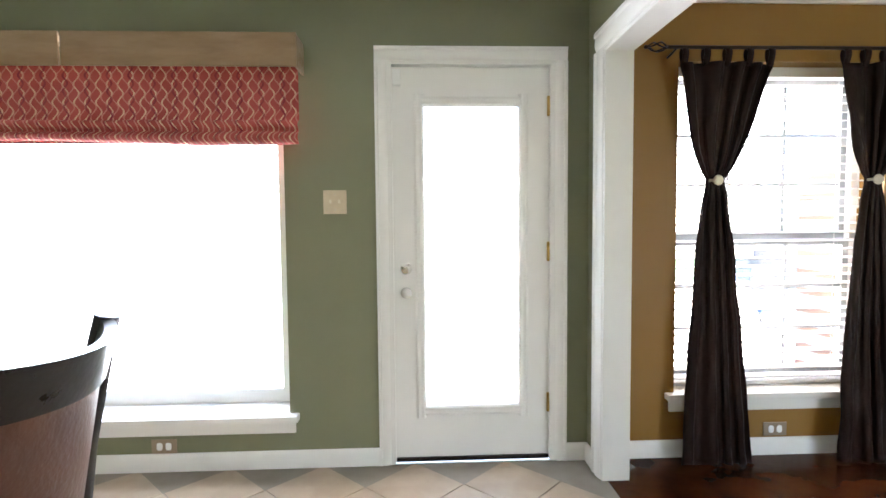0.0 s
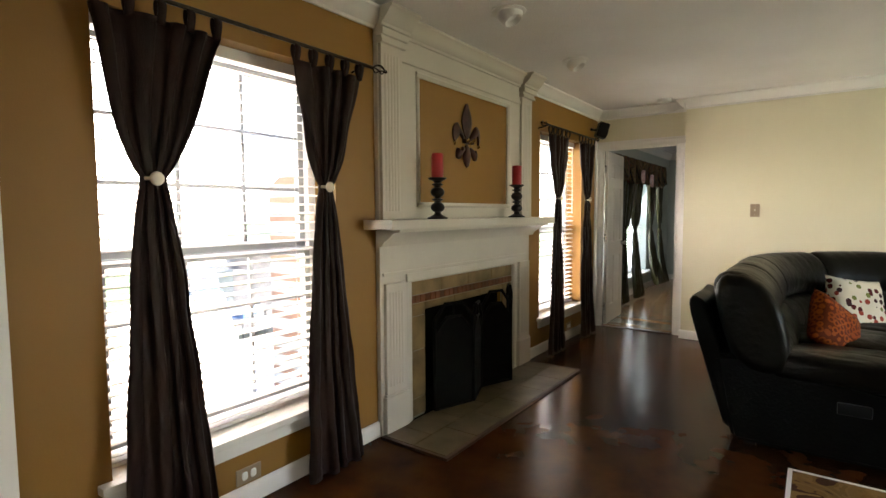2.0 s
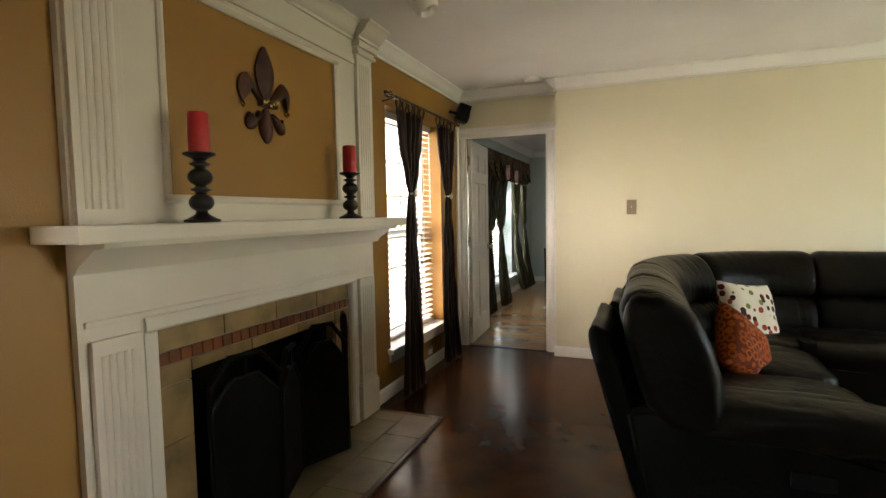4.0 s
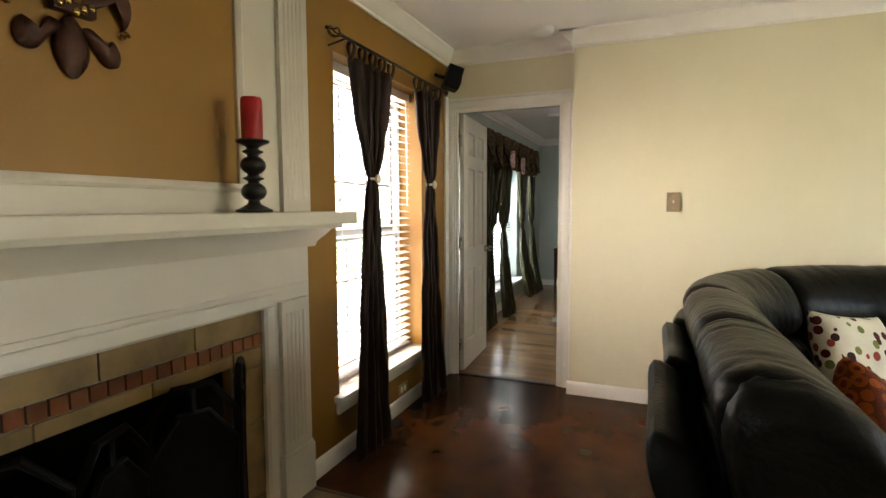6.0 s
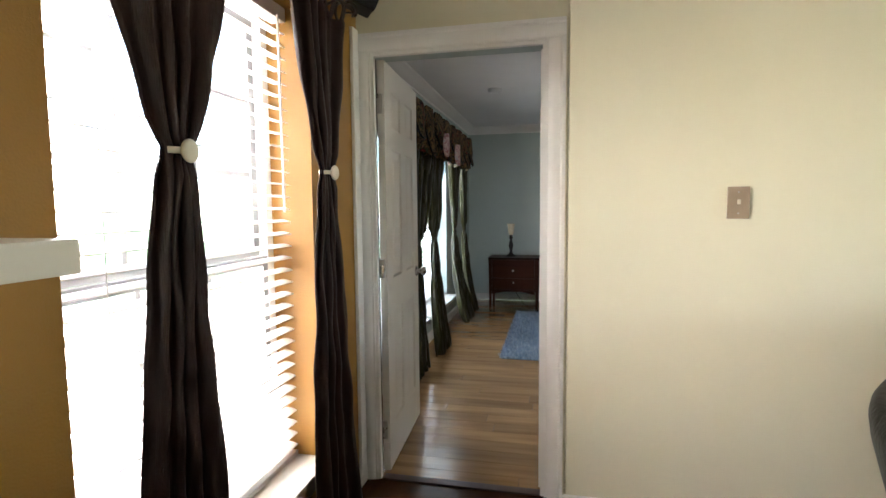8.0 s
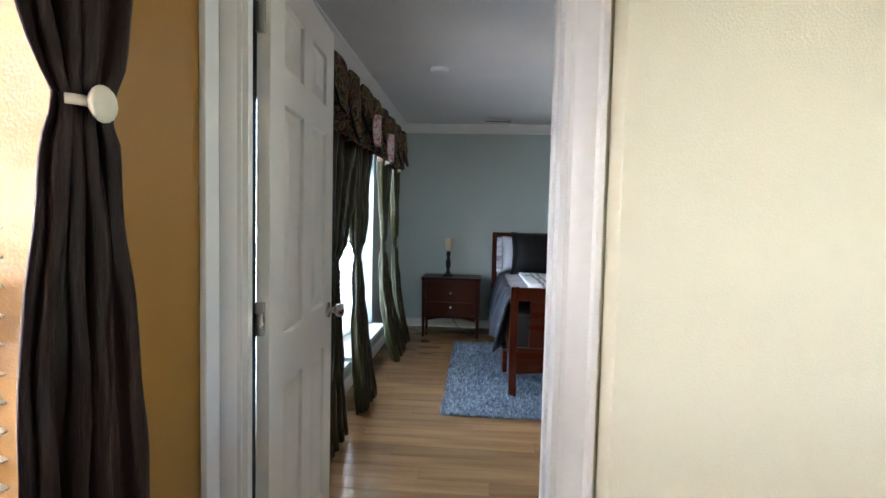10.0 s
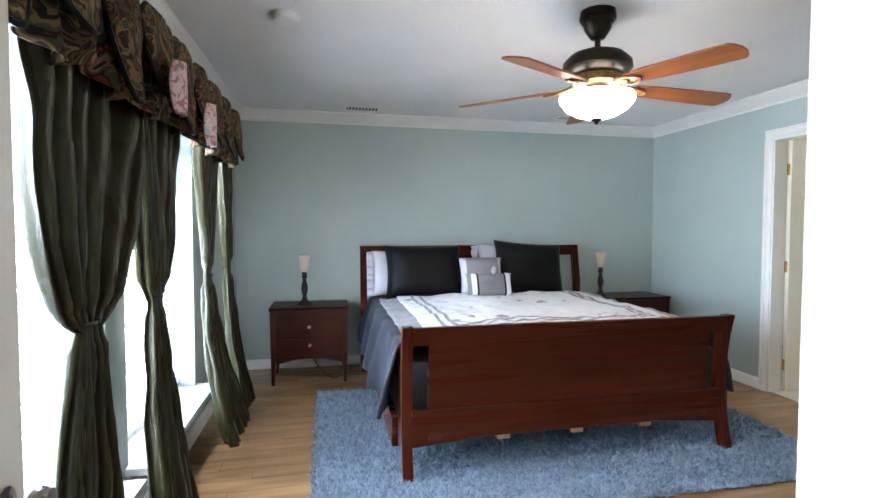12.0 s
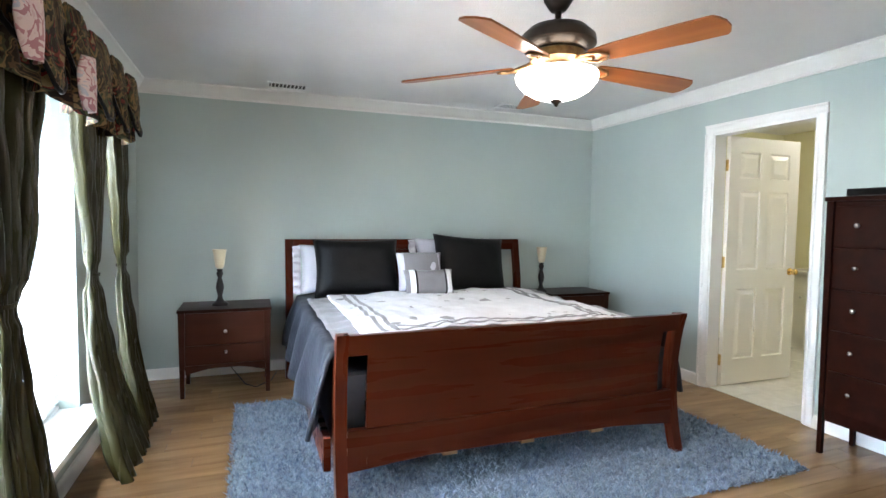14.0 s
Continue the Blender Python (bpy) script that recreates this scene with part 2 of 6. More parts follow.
def wavy_fabric():
    """Coral cloth with upright wavy threads of cream and plum."""
    m = material("coral_wave_fabric", (0.39, 0.088, 0.076), (0.29, 0.060, 0.055), 0.75, 5, 0.3, 120, spec=0.15)
    n, l, b = nodes_of(m)
    co = n.new("ShaderNodeTexCoord")
    sep = n.new("ShaderNodeSeparateXYZ")
    l.new(co.outputs["Object"], sep.inputs[0])
    base = b.inputs["Base Color"].links[0].from_socket
    out = base
    for freq, amp, tall, off, limit, colour in ((20, 0.012, 75, 0.0, 0.84, (0.62, 0.42, 0.27)), (20, 0.014, 66, 0.5, 0.86, (0.50, 0.22, 0.17)),
                                                (10, 0.010, 85, 0.25, 0.90, (0.20, 0.035, 0.05))):
        wave = math_node(n, l, "MULTIPLY", math_node(n, l, "SINE", math_node(n, l, "MULTIPLY", sep.outputs[2], tall)), amp)
        u = math_node(n, l, "ADD", math_node(n, l, "MULTIPLY", math_node(n, l, "ADD", sep.outputs[0], wave), freq), off)
        frac = math_node(n, l, "ABSOLUTE", math_node(n, l, "SUBTRACT", math_node(n, l, "FRACT", u), 0.5))
        line = math_node(n, l, "GREATER_THAN", math_node(n, l, "SUBTRACT", 1.0, math_node(n, l, "MULTIPLY", frac, 1.9)), limit)
        nz = n.new("ShaderNodeTexNoise")
        nz.inputs["Scale"].default_value = 28
        l.new(co.outputs["Object"], nz.inputs["Vector"])
        fac = math_node(n, l, "MULTIPLY", line, math_node(n, l, "MULTIPLY", nz.outputs["Fac"], 1.5))
        mx = n.new("ShaderNodeMix")
        mx.data_type = "RGBA"
        l.new(fac, mx.inputs["Factor"])
        l.new(out, mx.inputs["A"])
        mx.inputs["B"].default_value = (*colour, 1)
        out = mx.outputs["Result"]
    l.new(out, b.inputs["Base Color"])
    return m


def blotch_fabric(name, ground, spots, scale, rough=0.75, ring=False, size=0.36):
    """Cloth printed with spots or blotches of several colours."""
    m = material(name, ground, tuple(c * 0.9 for c in ground), rough, 6, 0.25, 150, spec=0.12)
    n, l, b = nodes_of(m)
    co = n.new("ShaderNodeTexCoord")
    out = b.inputs["Base Color"].links[0].from_socket
    vo = n.new("ShaderNodeTexVoronoi")
    vo.inputs["Scale"].default_value = scale
    vo.inputs["Randomness"].default_value = 0.35 if ring else 0.75
    l.new(co.outputs["Object"], vo.inputs["Vector"])
    ramp = n.new("ShaderNodeValToRGB")
    ramp.color_ramp.interpolation = "CONSTANT"
    while len(ramp.color_ramp.elements) < len(spots):
        ramp.color_ramp.elements.new(0.5)
    for i, c in enumerate(spots):
        ramp.color_ramp.elements[i].position = i / len(spots)
        ramp.color_ramp.elements[i].color = (*c, 1)
    sepc = n.new("ShaderNodeSeparateColor")
    l.new(vo.outputs["Color"], sepc.inputs[0])
    l.new(sepc.outputs[0], ramp.inputs[0])
    inside = math_node(n, l, "LESS_THAN", vo.outputs["Distance"], size)
    if ring:
        inside = math_node(n, l, "MULTIPLY", inside, math_node(n, l, "GREATER_THAN", vo.outputs["Distance"], 0.28))
    mx = n.new("ShaderNodeMix")
    mx.data_type = "RGBA"
    l.new(inside, mx.inputs["Factor"])
    l.new(out, mx.inputs["A"])
    l.new(ramp.outputs[0], mx.inputs["B"])
    l.new(mx.outputs["Result"], b.inputs["Base Color"])
    return m


WAVY = wavy_fabric()


def printed_fabric(name, colours, scale, rough=0.8, warp=1.2):
    """Cloth with an all-over leafy print: warped blotches of several colours."""
    m = material(name, colours[0], None, rough, 6, 0.25, 150, spec=0.15)
    n, l, b = nodes_of(m)
    co = n.new("ShaderNodeTexCoord")
    nz = n.new("ShaderNodeTexNoise")
    nz.inputs["Scale"].default_value, nz.inputs["Detail"].default_value, nz.inputs["Distortion"].default_value = scale, 2.5, warp
    l.new(co.outputs["Object"], nz.inputs["Vector"])
    ramp = n.new("ShaderNodeValToRGB")
    while len(ramp.color_ramp.elements) < len(colours):
        ramp.color_ramp.elements.new(0.5)
    for i, c in enumerate(colours):
        ramp.color_ramp.elements[i].position = 0.30 + 0.42 * i / len(colours)
        ramp.color_ramp.elements[i].color = (*c, 1)
    ramp.color_ramp.interpolation = "CONSTANT"
    l.new(nz.outputs["Fac"], ramp.inputs[0])
    l.new(ramp.outputs[0], b.inputs["Base Color"])
    return m


DOTS = blotch_fabric("dotted_fabric", (0.72, 0.66, 0.52), [(0.09, 0.012, 0.012), (0.30, 0.05, 0.03), (0.17, 0.19, 0.05), (0.05, 0.02, 0.02)], 19, size=0.38)
RINGS = blotch_fabric("rust_ring_fabric", (0.105, 0.018, 0.003), [(0.27, 0.058, 0.005), (0.22, 0.044, 0.004)], 21, ring=True, size=0.52)
FLORAL = printed_fabric("floral_valance_fabric", [(0.02, 0.013, 0.009), (0.08, 0.047, 0.022), (0.022, 0.019, 0.012), (0.16, 0.105, 0.045), (0.05, 0.052, 0.027), (0.018, 0.013, 0.010), (0.12, 0.022, 0.016), (0.18, 0.135, 0.068)], 9.5)
PINKSILK = printed_fabric("pink_lining_fabric", [(0.52, 0.36, 0.36), (0.58, 0.45, 0.44), (0.36, 0.17, 0.19), (0.60, 0.48, 0.46), (0.40, 0.40, 0.46), (0.55, 0.40, 0.40)], 15, 0.45)
RUGTAN = printed_fabric("tan_floral_rug", [(0.04, 0.012, 0.006), (0.15, 0.08, 0.021), (0.17, 0.095, 0.025), (0.19, 0.108, 0.03), (0.15, 0.08, 0.02), (0.05, 0.017, 0.007), (0.19, 0.115, 0.035)], 4.5, 0.95)

# ---- building helpers ----


def box(bm, x0, y0, z0, x1, y1, z1):
    m = Matrix.Translation(((x0 + x1) / 2, (y0 + y1) / 2, (z0 + z1) / 2)) @ Matrix.Diagonal((abs(x1 - x0), abs(y1 - y0), abs(z1 - z0), 1))
    return bmesh.ops.create_cube(bm, size=1, matrix=m)["verts"]


def boxes(*rows, bevel=0.0):
    bm = bmesh.new()
    for r in rows:
        box(bm, *r)
    if bevel:
        bmesh.ops.bevel(bm, geom=bm.edges[:], offset=bevel, segments=2, affect="EDGES", profile=0.7)
    return bm


def loop_faces(bm, rings, closed_u=True, cap=True):
    """Skins a list of vertex rings."""
    vs = [[bm.verts.new(p) for p in ring] for ring in rings]
    k = len(vs[0])
    for a, b in zip(vs, vs[1:]):
        for i in range(k if closed_u else k - 1):
            bm.faces.new((a[i], a[(i + 1) % k], b[(i + 1) % k], b[i]))
    if cap and closed_u:
        bm.faces.new(vs[0][::-1])
        bm.faces.new(vs[-1])
    return bm


def lathe(profile, n=24, centre=(0, 0, 0), bm=None):
    """Turned shape from (radius, height) pairs."""
    bm = bm or bmesh.new()
    cx, cy, cz = centre
    loop_faces(bm, [[(cx + r * math.cos(2 * math.pi * i / n), cy + r * math.sin(2 * math.pi * i / n), cz + z) for i in range(n)] for r, z in profile])
    bmesh.ops.recalc_face_normals(bm, faces=bm.faces[:])
    return bm


def rod(p0, p1, r0, r1=None, n=12, bm=None):
    bm = bm or bmesh.new()
    p0, p1 = Vector(p0), Vector(p1)
    q = (p1 - p0).to_track_quat("Z", "Y")
    r1 = r0 if r1 is None else r1
    loop_faces(bm, [[p + q @ Vector((r * math.cos(2 * math.pi * i / n), r * math.sin(2 * math.pi * i / n), 0)) for i in range(n)] for p, r in ((p0, r0), (p1, r1))])
    bmesh.ops.recalc_face_normals(bm, faces=bm.faces[:])
    return bm


def tube(points, r, n=8, bm=None):
    """A bent round bar through points; r may be a list."""
    bm = bm or bmesh.new()
    pts = [Vector(p) for p in points]
    rings = []
    for i, p in enumerate(pts):
        d = (pts[min(i + 1, len(pts) - 1)] - pts[max(i - 1, 0)]).normalized()
        q = d.to_track_quat("Z", "Y")
        rr = r[i] if isinstance(r, (list, tuple)) else r
        rings.append([p + q @ Vector((rr * math.cos(2 * math.pi * k / n), rr * math.sin(2 * math.pi * k / n), 0)) for k in range(n)])
    loop_faces(bm, rings)
    bmesh.ops.recalc_face_normals(bm, faces=bm.faces[:])
    return bm


def sweep(profile, start, end, side, out, bm=None):
    """Moulding: a profile of (a along side, b along out) drawn from start to end."""
    bm = bm or bmesh.new()
    s, o = Vector(side), Vector(out)
    loop_faces(bm, [[Vector(p) + a * s + b * o for a, b in profile] for p in (start, end)])
    bmesh.ops.recalc_face_normals(bm, faces=bm.faces[:])
    return bm


def slab(poly, axis, lo, hi, bm=None):
    """A flat outline given thickness along an axis (0 x, 1 y, 2 z)."""
    bm = bm or bmesh.new()

    def at(p, d):
        q = list(p)
        q.insert(axis, d)
        return q
    loop_faces(bm, [[at(p, lo) for p in poly], [at(p, hi) for p in poly]])
    bmesh.ops.recalc_face_normals(bm, faces=bm.faces[:])
    return bm


def sheet(fn, nu, nv, bm=None):
    """An open surface from fn(u, v), both 0 to 1."""
    bm = bm or bmesh.new()
    loop_faces(bm, [[fn(u / nu, v / nv) for u in range(nu + 1)] for v in range(nv + 1)], closed_u=False, cap=False)
    return bm


def cushion(cx, cy, cz, sx, sy, sz, p=3.0, wrinkle=0.0, seed=0.0, n=28, q=None):
    """A stuffed, rounded block: half sizes sx, sy, sz; p sets how square it is."""
    bm = bmesh.new()
    q = q or p

    def f(w, e):
        return math.copysign(abs(w) ** (2 / e), w)
    rings = []
    for j in range(n // 2 + 1):
        b = -math.pi / 2 + math.pi * j / (n // 2)
        b = max(-math.pi / 2 + 0.02, min(math.pi / 2 - 0.02, b))
        ring = []
        for i in range(n):
            a = 2 * math.pi * i / n
            v = Vector((sx * f(math.cos(b), q) * f(math.cos(a), p), sy * f(math.cos(b), q) * f(math.sin(a), p), sz * f(math.sin(b), q)))
            if wrinkle:
                crease = max(0.0, 1 - 5 * abs(noise.noise(Vector((v.x * 7 + seed, v.y * 3, v.z * 3 + seed)))))
                v += v.normalized() * wrinkle * (noise.noise(v * 7 + Vector((seed, seed * 2, 0))) + 0.5 * noise.noise(v * 17 + Vector((0, seed, 3))) - 0.9 * crease)
            ring.append(v + Vector((cx, cy, cz)))
        rings.append(ring)
    loop_faces(bm, rings)
    bmesh.ops.recalc_face_normals(bm, faces=bm.faces[:])
    return bm


def mesh_of(name, bm, mat, smooth=None):
    me = bpy.data.meshes.new(name)
    bm.normal_update()
    bm.to_mesh(me)
    bm.free()
    me.materials.append(mat)
    if smooth is not None:
        me.polygons.foreach_set("use_smooth", [True] * len(me.polygons))
        if smooth < 180:
            me.set_sharp_from_angle(angle=radians(smooth))
    return me


def part(name, bm, mat, parent, label="", smooth=None, m=None, thick=0.0):
    ob = new(name, mesh_of(name, bm, mat, smooth))
    ob.parent = parent
    if m is not None:
        ob.matrix_basis = m
    if label:
        ob["label"] = label
    if thick:
        mod = ob.modifiers.new("thickness", "SOLIDIFY")
        mod.thickness, mod.offset = thick, 0
    return ob


def piece(name, me, parent, loc, rz=0.0, scale=(1, 1, 1)):
    ob = new(name, me)
    ob.parent = parent
    ob.matrix_basis = pose(*loc, 0, 0, rz) @ Matrix.Diagonal((*scale, 1))
    return ob


def thing(name, label, category, loc=(0, 0, 0), rz=0.0, group="", kind=""):
    ob = new(name)
    ob.empty_display_size = 0.1
    ob.matrix_basis = pose(*loc, 0, 0, rz)
    return tagged(ob, label, category, group, kind)


def built(name, bm, mat, label, category, smooth=None):
    return tagged(new(name, mesh_of(name, bm, mat, smooth)), label, category, kind="structure")


# ---- the shell: walls, floors, ceilings ----
WY, BY, H, HB = 3.29, 3.60, 2.44, 2.41
XA, XD, XB = 7.46, 7.58, 7.72
EX, EY, BX0, BX1 = 12.52, -0.71, 10.14, 10.95
WEST = -2.3


def wall_x(y0, y1, x0, x1, holes=(), z1=H):
    """A wall along x with holes (x0, x1, z0, z1)."""
    bm = bmesh.new()
    at = x0
    for a, b, lo, hi in sorted(holes):
        box(bm, at, y0, 0, a, y1, z1)
        if lo > 0:
            box(bm, a, y0, 0, b, y1, lo)
        box(bm, a, y0, hi, b, y1, z1)
        at = b
    box(bm, at, y0, 0, x1, y1, z1)
    return bm


def wall_y(x0, x1, y0, y1, holes=(), z1=H):
    bm = bmesh.new()
    at = y0
    for a, b, lo, hi in sorted(holes):
        if a > at:
            box(bm, x0, at, 0, x1, a, z1)
        if lo > 0:
            box(bm, x0, a, 0, x1, b, lo)
        box(bm, x0, a, hi, x1, b, z1)
        at = b
    if y1 > at:
        box(bm, x0, at, 0, x1, y1, z1)
    return bm


DWIN = (-1.95, 0.50, 0.28, 2.02)
DDOOR = (1.02, 1.85, 0.0, 2.045)
LWIN1 = (2.49, 3.60, 0.34, 2.05)
LWIN2 = (6.07, 7.10, 0.34, 2.05)
BWIN1 = (8.45, 9.65, 0.32, 2.02)
BWIN2 = (9.85, 10.97, 0.32, 2.02)
built("wall_dining_window", wall_x(WY, WY + 0.25, WEST - 0.12, 2.095, [DWIN, DDOOR]), GREEN, "sage green painted wall with window and glazed door", "wall")
built("wall_living_window", wall_x(WY, WY + 0.25, 2.095, XD, [LWIN1, (4.32, 5.36, 0.0, 0.74), LWIN2]), ORANGE, "ochre painted wall with two windows and a fireplace", "wall")
built("wall_living_far", wall_y(XA, 7.605, SOUTH, 2.342), CREAM, "cream painted wall behind the sofa", "wall")
built("wall_living_door", wall_y(XD, 7.605, 2.342, WY + 0.06, [(2.437, 3.225, 0.0, 2.014)]), CREAM, "cream painted recessed wall with a doorway", "wall")
partition = built("wall_partition", wall_y(2.03, 2.095, -2.6, WY, [(0.1, 3.07, 0.0, 2.04)]), GREEN, "sage green side of the wall round a wide cased opening", "wall")
built("wall_partition_living", wall_y(2.095, 2.16, -2.6, WY, [(0.1, 3.07, 0.0, 2.04)]), ORANGE, "ochre side of the wall round a wide cased opening", "wall")
built("wall_dining_west", wall_y(WEST - 0.12, WEST, SOUTH, WY), GREEN, "plain sage green wall", "wall")
built("wall_south", wall_x(SOUTH - 0.12, SOUTH, WEST - 0.12, XB, [(4.75, 7.35, 0.0, 2.08)]), CREAM, "plain cream wall", "wall")
built("wall_bedroom_window", wall_x(BY, BY + 0.25, 7.605, EX + 0.12, [BWIN1, BWIN2]), TEAL, "duck-egg painted wall with two tall windows", "wall")
built("wall_bedroom_head", wall_y(EX, EX + 0.12, -3.3, BY), TEAL, "duck-egg painted wall behind the bed", "wall")
built("wall_bedroom_bath", wall_x(EY - 0.06, EY, XB, EX, [(BX0, BX1, 0.0, 2.045)]), TEAL, "duck-egg painted wall with a doorway to the bathroom", "wall")
built("wall_bedroom_entry", wall_y(7.605, XB + 0.02, EY, BY, [(2.437, 3.275, 0.0, 2.014)]), TEAL, "duck-egg painted wall round the entry doorway", "wall")
built("wall_bath_side", wall_x(EY - 0.12, EY - 0.06, 9.2, EX, [(BX0, BX1, 0.0, 2.045)]), BATHPAINT, "pale yellow bathroom side of the wall", "wall")
built("wall_bath_back", wall_x(-3.42, -3.30, 9.08, EX), BATHPAINT, "pale yellow bathroom wall", "wall")
built("wall_bath_west", wall_y(9.08, 9.2, -3.3, EY - 0.06), BATHPAINT, "pale yellow bathroom wall", "wall")
built("wall_bath_east", wall_y(12.3, 12.4, -3.3, EY - 0.12), BATHPAINT, "pale yellow bathroom wall", "wall")
built("wall_closing", boxes((XB, -2.72, 0, XB + 0.1, EY - 0.06, H)), TEAL, "plain wall closing the house", "wall")
built("ceiling_living", boxes((WEST - 0.12, SOUTH - 0.12, H, XB - 0.004, WY + 0.25, H + 0.12)), CEIL, "flat off-white textured ceiling", "ceiling")
built("ceiling_bedroom", boxes((XB - 0.004, -3.42, HB, EX + 0.12, BY + 0.25, H + 0.12)), CEIL, "flat off-white ceiling", "ceiling")
built("floor_living", boxes((2.06, SOUTH, -0.12, 7.60, WY, 0.0)), STAINED, "glossy mottled brown stained concrete floor", "floor")
floor_dining = built("floor_dining", boxes((WEST, SOUTH, -0.12, 2.06, WY, -0.004)), GROUT, "beige ceramic tile floor laid diagonally", "floor")
floor_bedroom = built("floor_bedroom", boxes((7.60, EY - 0.03, -0.12, EX, BY, -0.004)), LAMGAP, "light oak laminate plank floor", "floor")
floor_bath = built("floor_bath", boxes((9.2, -3.3, -0.12, EX, EY - 0.03, -0.004)), GROUT, "cream tile bathroom floor", "floor")

CROWN = [(0, 0), (0.085, 0), (0.085, -0.014), (0.070, -0.022), (0.052, -0.050), (0.030, -0.074), (0.014, -0.084), (0.014, -0.10), (0, -0.10)]
BASE = [(0, 0), (0.016, 0), (0.016, 0.070), (0.010, 0.084), (0.004, 0.090), (0, 0.090)]


def moulding(name, profile, a, b, out, z, label):
    return built(name, sweep(profile, (*a, z), (*b, z), (*out, 0), (0, 0, 1)), WHITE, label, "trim", smooth=40)


for a, b, out in (((2.16, WY), (3.90, WY), (0, -1)), ((5.80, WY), (XD, WY), (0, -1)), ((XD, 2.342), (XD, WY), (-1, 0)), ((XA - 0.085, 2.342), (XD, 2.342), (0, 1)),
                  ((XA, SOUTH), (XA, 2.427), (-1, 0))):
    moulding("crown_molding", CROWN, a, b, out, H - 0.001, "white painted crown molding")
for a, b, out in (((XB, BY), (EX, BY), (0, -1)), ((EX, EY), (EX, BY), (-1, 0)), ((XB, EY), (EX, EY), (0, 1)), ((XB + 0.02, EY), (XB + 0.02, BY), (1, 0))):
    moulding("crown_molding", CROWN, a, b, out, HB - 0.001, "white painted crown molding")
for a, b, out in (((-2.3, WY), (0.955, WY), (0, -1)), ((1.92, WY), (2.03, WY), (0, -1)), ((2.03, 3.17), (2.03, WY), (-1, 0)), ((2.16, WY), (3.90, WY), (0, -1)), ((5.80, WY), (XD, WY), (0, -1)),
                  ((XA, SOUTH), (XA, 2.358), (-1, 0)), ((XB, BY), (EX, BY), (0, -1)), ((EX, EY), (EX, BY), (-1, 0)),
                  ((XB, EY), (BX0 - 0.07, EY), (0, 1)), ((BX1 + 0.07, EY), (EX, EY), (0, 1))):
    moulding("baseboard", BASE, a, b, out, 0.0, "white painted baseboard")

CASE = [(0, 0), (0.068, 0), (0.068, 0.020), (0.056, 0.020), (0.050, 0.013), (0.030, 0.016), (0.014, 0.012), (0.008, 0.007), (0, 0.007)]


def casing(name, a, b, z, along, out, label, w=1.0, lining=None):
    """Door casing on one wall face: a and b are the opening's ends along one axis, z its top."""
    t = thing(name, label, "door frame", kind="structure")
    ax, base = along
    prof = [(p * w, q) for p, q in CASE]

    def pt(s, h):
        return (s, base, h) if ax == 0 else (base, s, h)
    sx = (1, 0, 0) if ax == 0 else (0, 1, 0)
    neg = tuple(-c for c in sx)
    part("side_casing", sweep(prof, pt(a, 0), pt(a, z), neg, out), WHITE, t, smooth=30)
    part("side_casing", sweep(prof, pt(b, 0), pt(b, z), sx, out), WHITE, t, smooth=30)
    part("head_casing", sweep(prof, pt(a - 0.068 * w, z), pt(b + 0.068 * w, z), (0, 0, 1), out), WHITE, t, smooth=30)
    if lining:
        lo, hi = lining
        rows = [(a, lo, 0, a + 0.015, hi, z), (b - 0.015, lo, 0, b, hi, z), (a + 0.015, lo, z - 0.015, b - 0.015, hi, z)]
        if ax == 1:
            rows = [(r[1], r[0], r[2], r[4], r[3], r[5]) for r in rows]
        for r in rows:
            part("jamb", boxes(r), WHITE, t)
    return t


casing("door_frame_patio", 1.02, 1.85, 2.045, (0, WY), (0, -1, 0), "white painted casing round the glazed door", lining=(WY, WY + 0.2))
casing("door_frame_bedroom", 2.437, 3.225, 2.014, (1, XD), (-1, 0, 0), "white painted casing round the bedroom doorway", 1.22, lining=(XD, 7.605))
casing("door_frame_bedroom_inside", 2.437, 3.275, 2.014, (1, XB + 0.02), (1, 0, 0), "white casing on the bedroom side of the doorway", 1.2)
casing("door_frame_bath", BX0, BX1, 2.045, (0, EY), (0, 1, 0), "white painted casing round the bathroom doorway", lining=(EY - 0.12, EY))
casing("opening_frame_dining", 0.1, 3.07, 2.04, (1, 2.03), (-1, 0, 0), "white casing round the wide opening", 1.4, lining=(2.028, 2.162))
casing("opening_frame_living", 0.1, 3.07, 2.04, (1, 2.16), (1, 0, 0), "white casing on the living side of the wide opening", 1.4)
built("jamb_bedroom", boxes((7.605, 2.4365, 0.0, XB + 0.02, 2.452, 2.014)), WHITE, "white door jamb of the bedroom doorway", "door frame")
# The dark colour stands for shade in the door's hinge gap.
built("jamb_hinge_shade", boxes((7.612, 3.262, 0.0, XB + 0.018, 3.2745, 2.0)), DARKWOODTRIM, "hinge jamb coloured dark for the shade behind the open door", "door frame")
# No seal exists: an added black strip draws the gap's shade and blocks slivers.
built("hinge_gap_shade", boxes((7.606, 3.2190, 0.0, 7.646, 3.2615, 2.0)), BLACKPL, "black strip added for the shade in the open door's hinge gap", "trim")
built("door_stop", boxes((7.655, 2.452, 0.0, 7.695, 2.462, 2.0), bevel=0.003), WHITE, "white door stop strip on the jamb", "trim")
built("threshold", boxes((7.575, 2.454, 0.0, 7.625, 3.20, 0.008), bevel=0.003), DARKWOODTRIM, "dark wood threshold strip in the doorway", "trim")
built("patio_door_sill", boxes((1.036, WY + 0.02, 0.0, 1.834, WY + 0.2, 0.018), bevel=0.004), BRONZE, "dark metal threshold under the patio door", "trim")

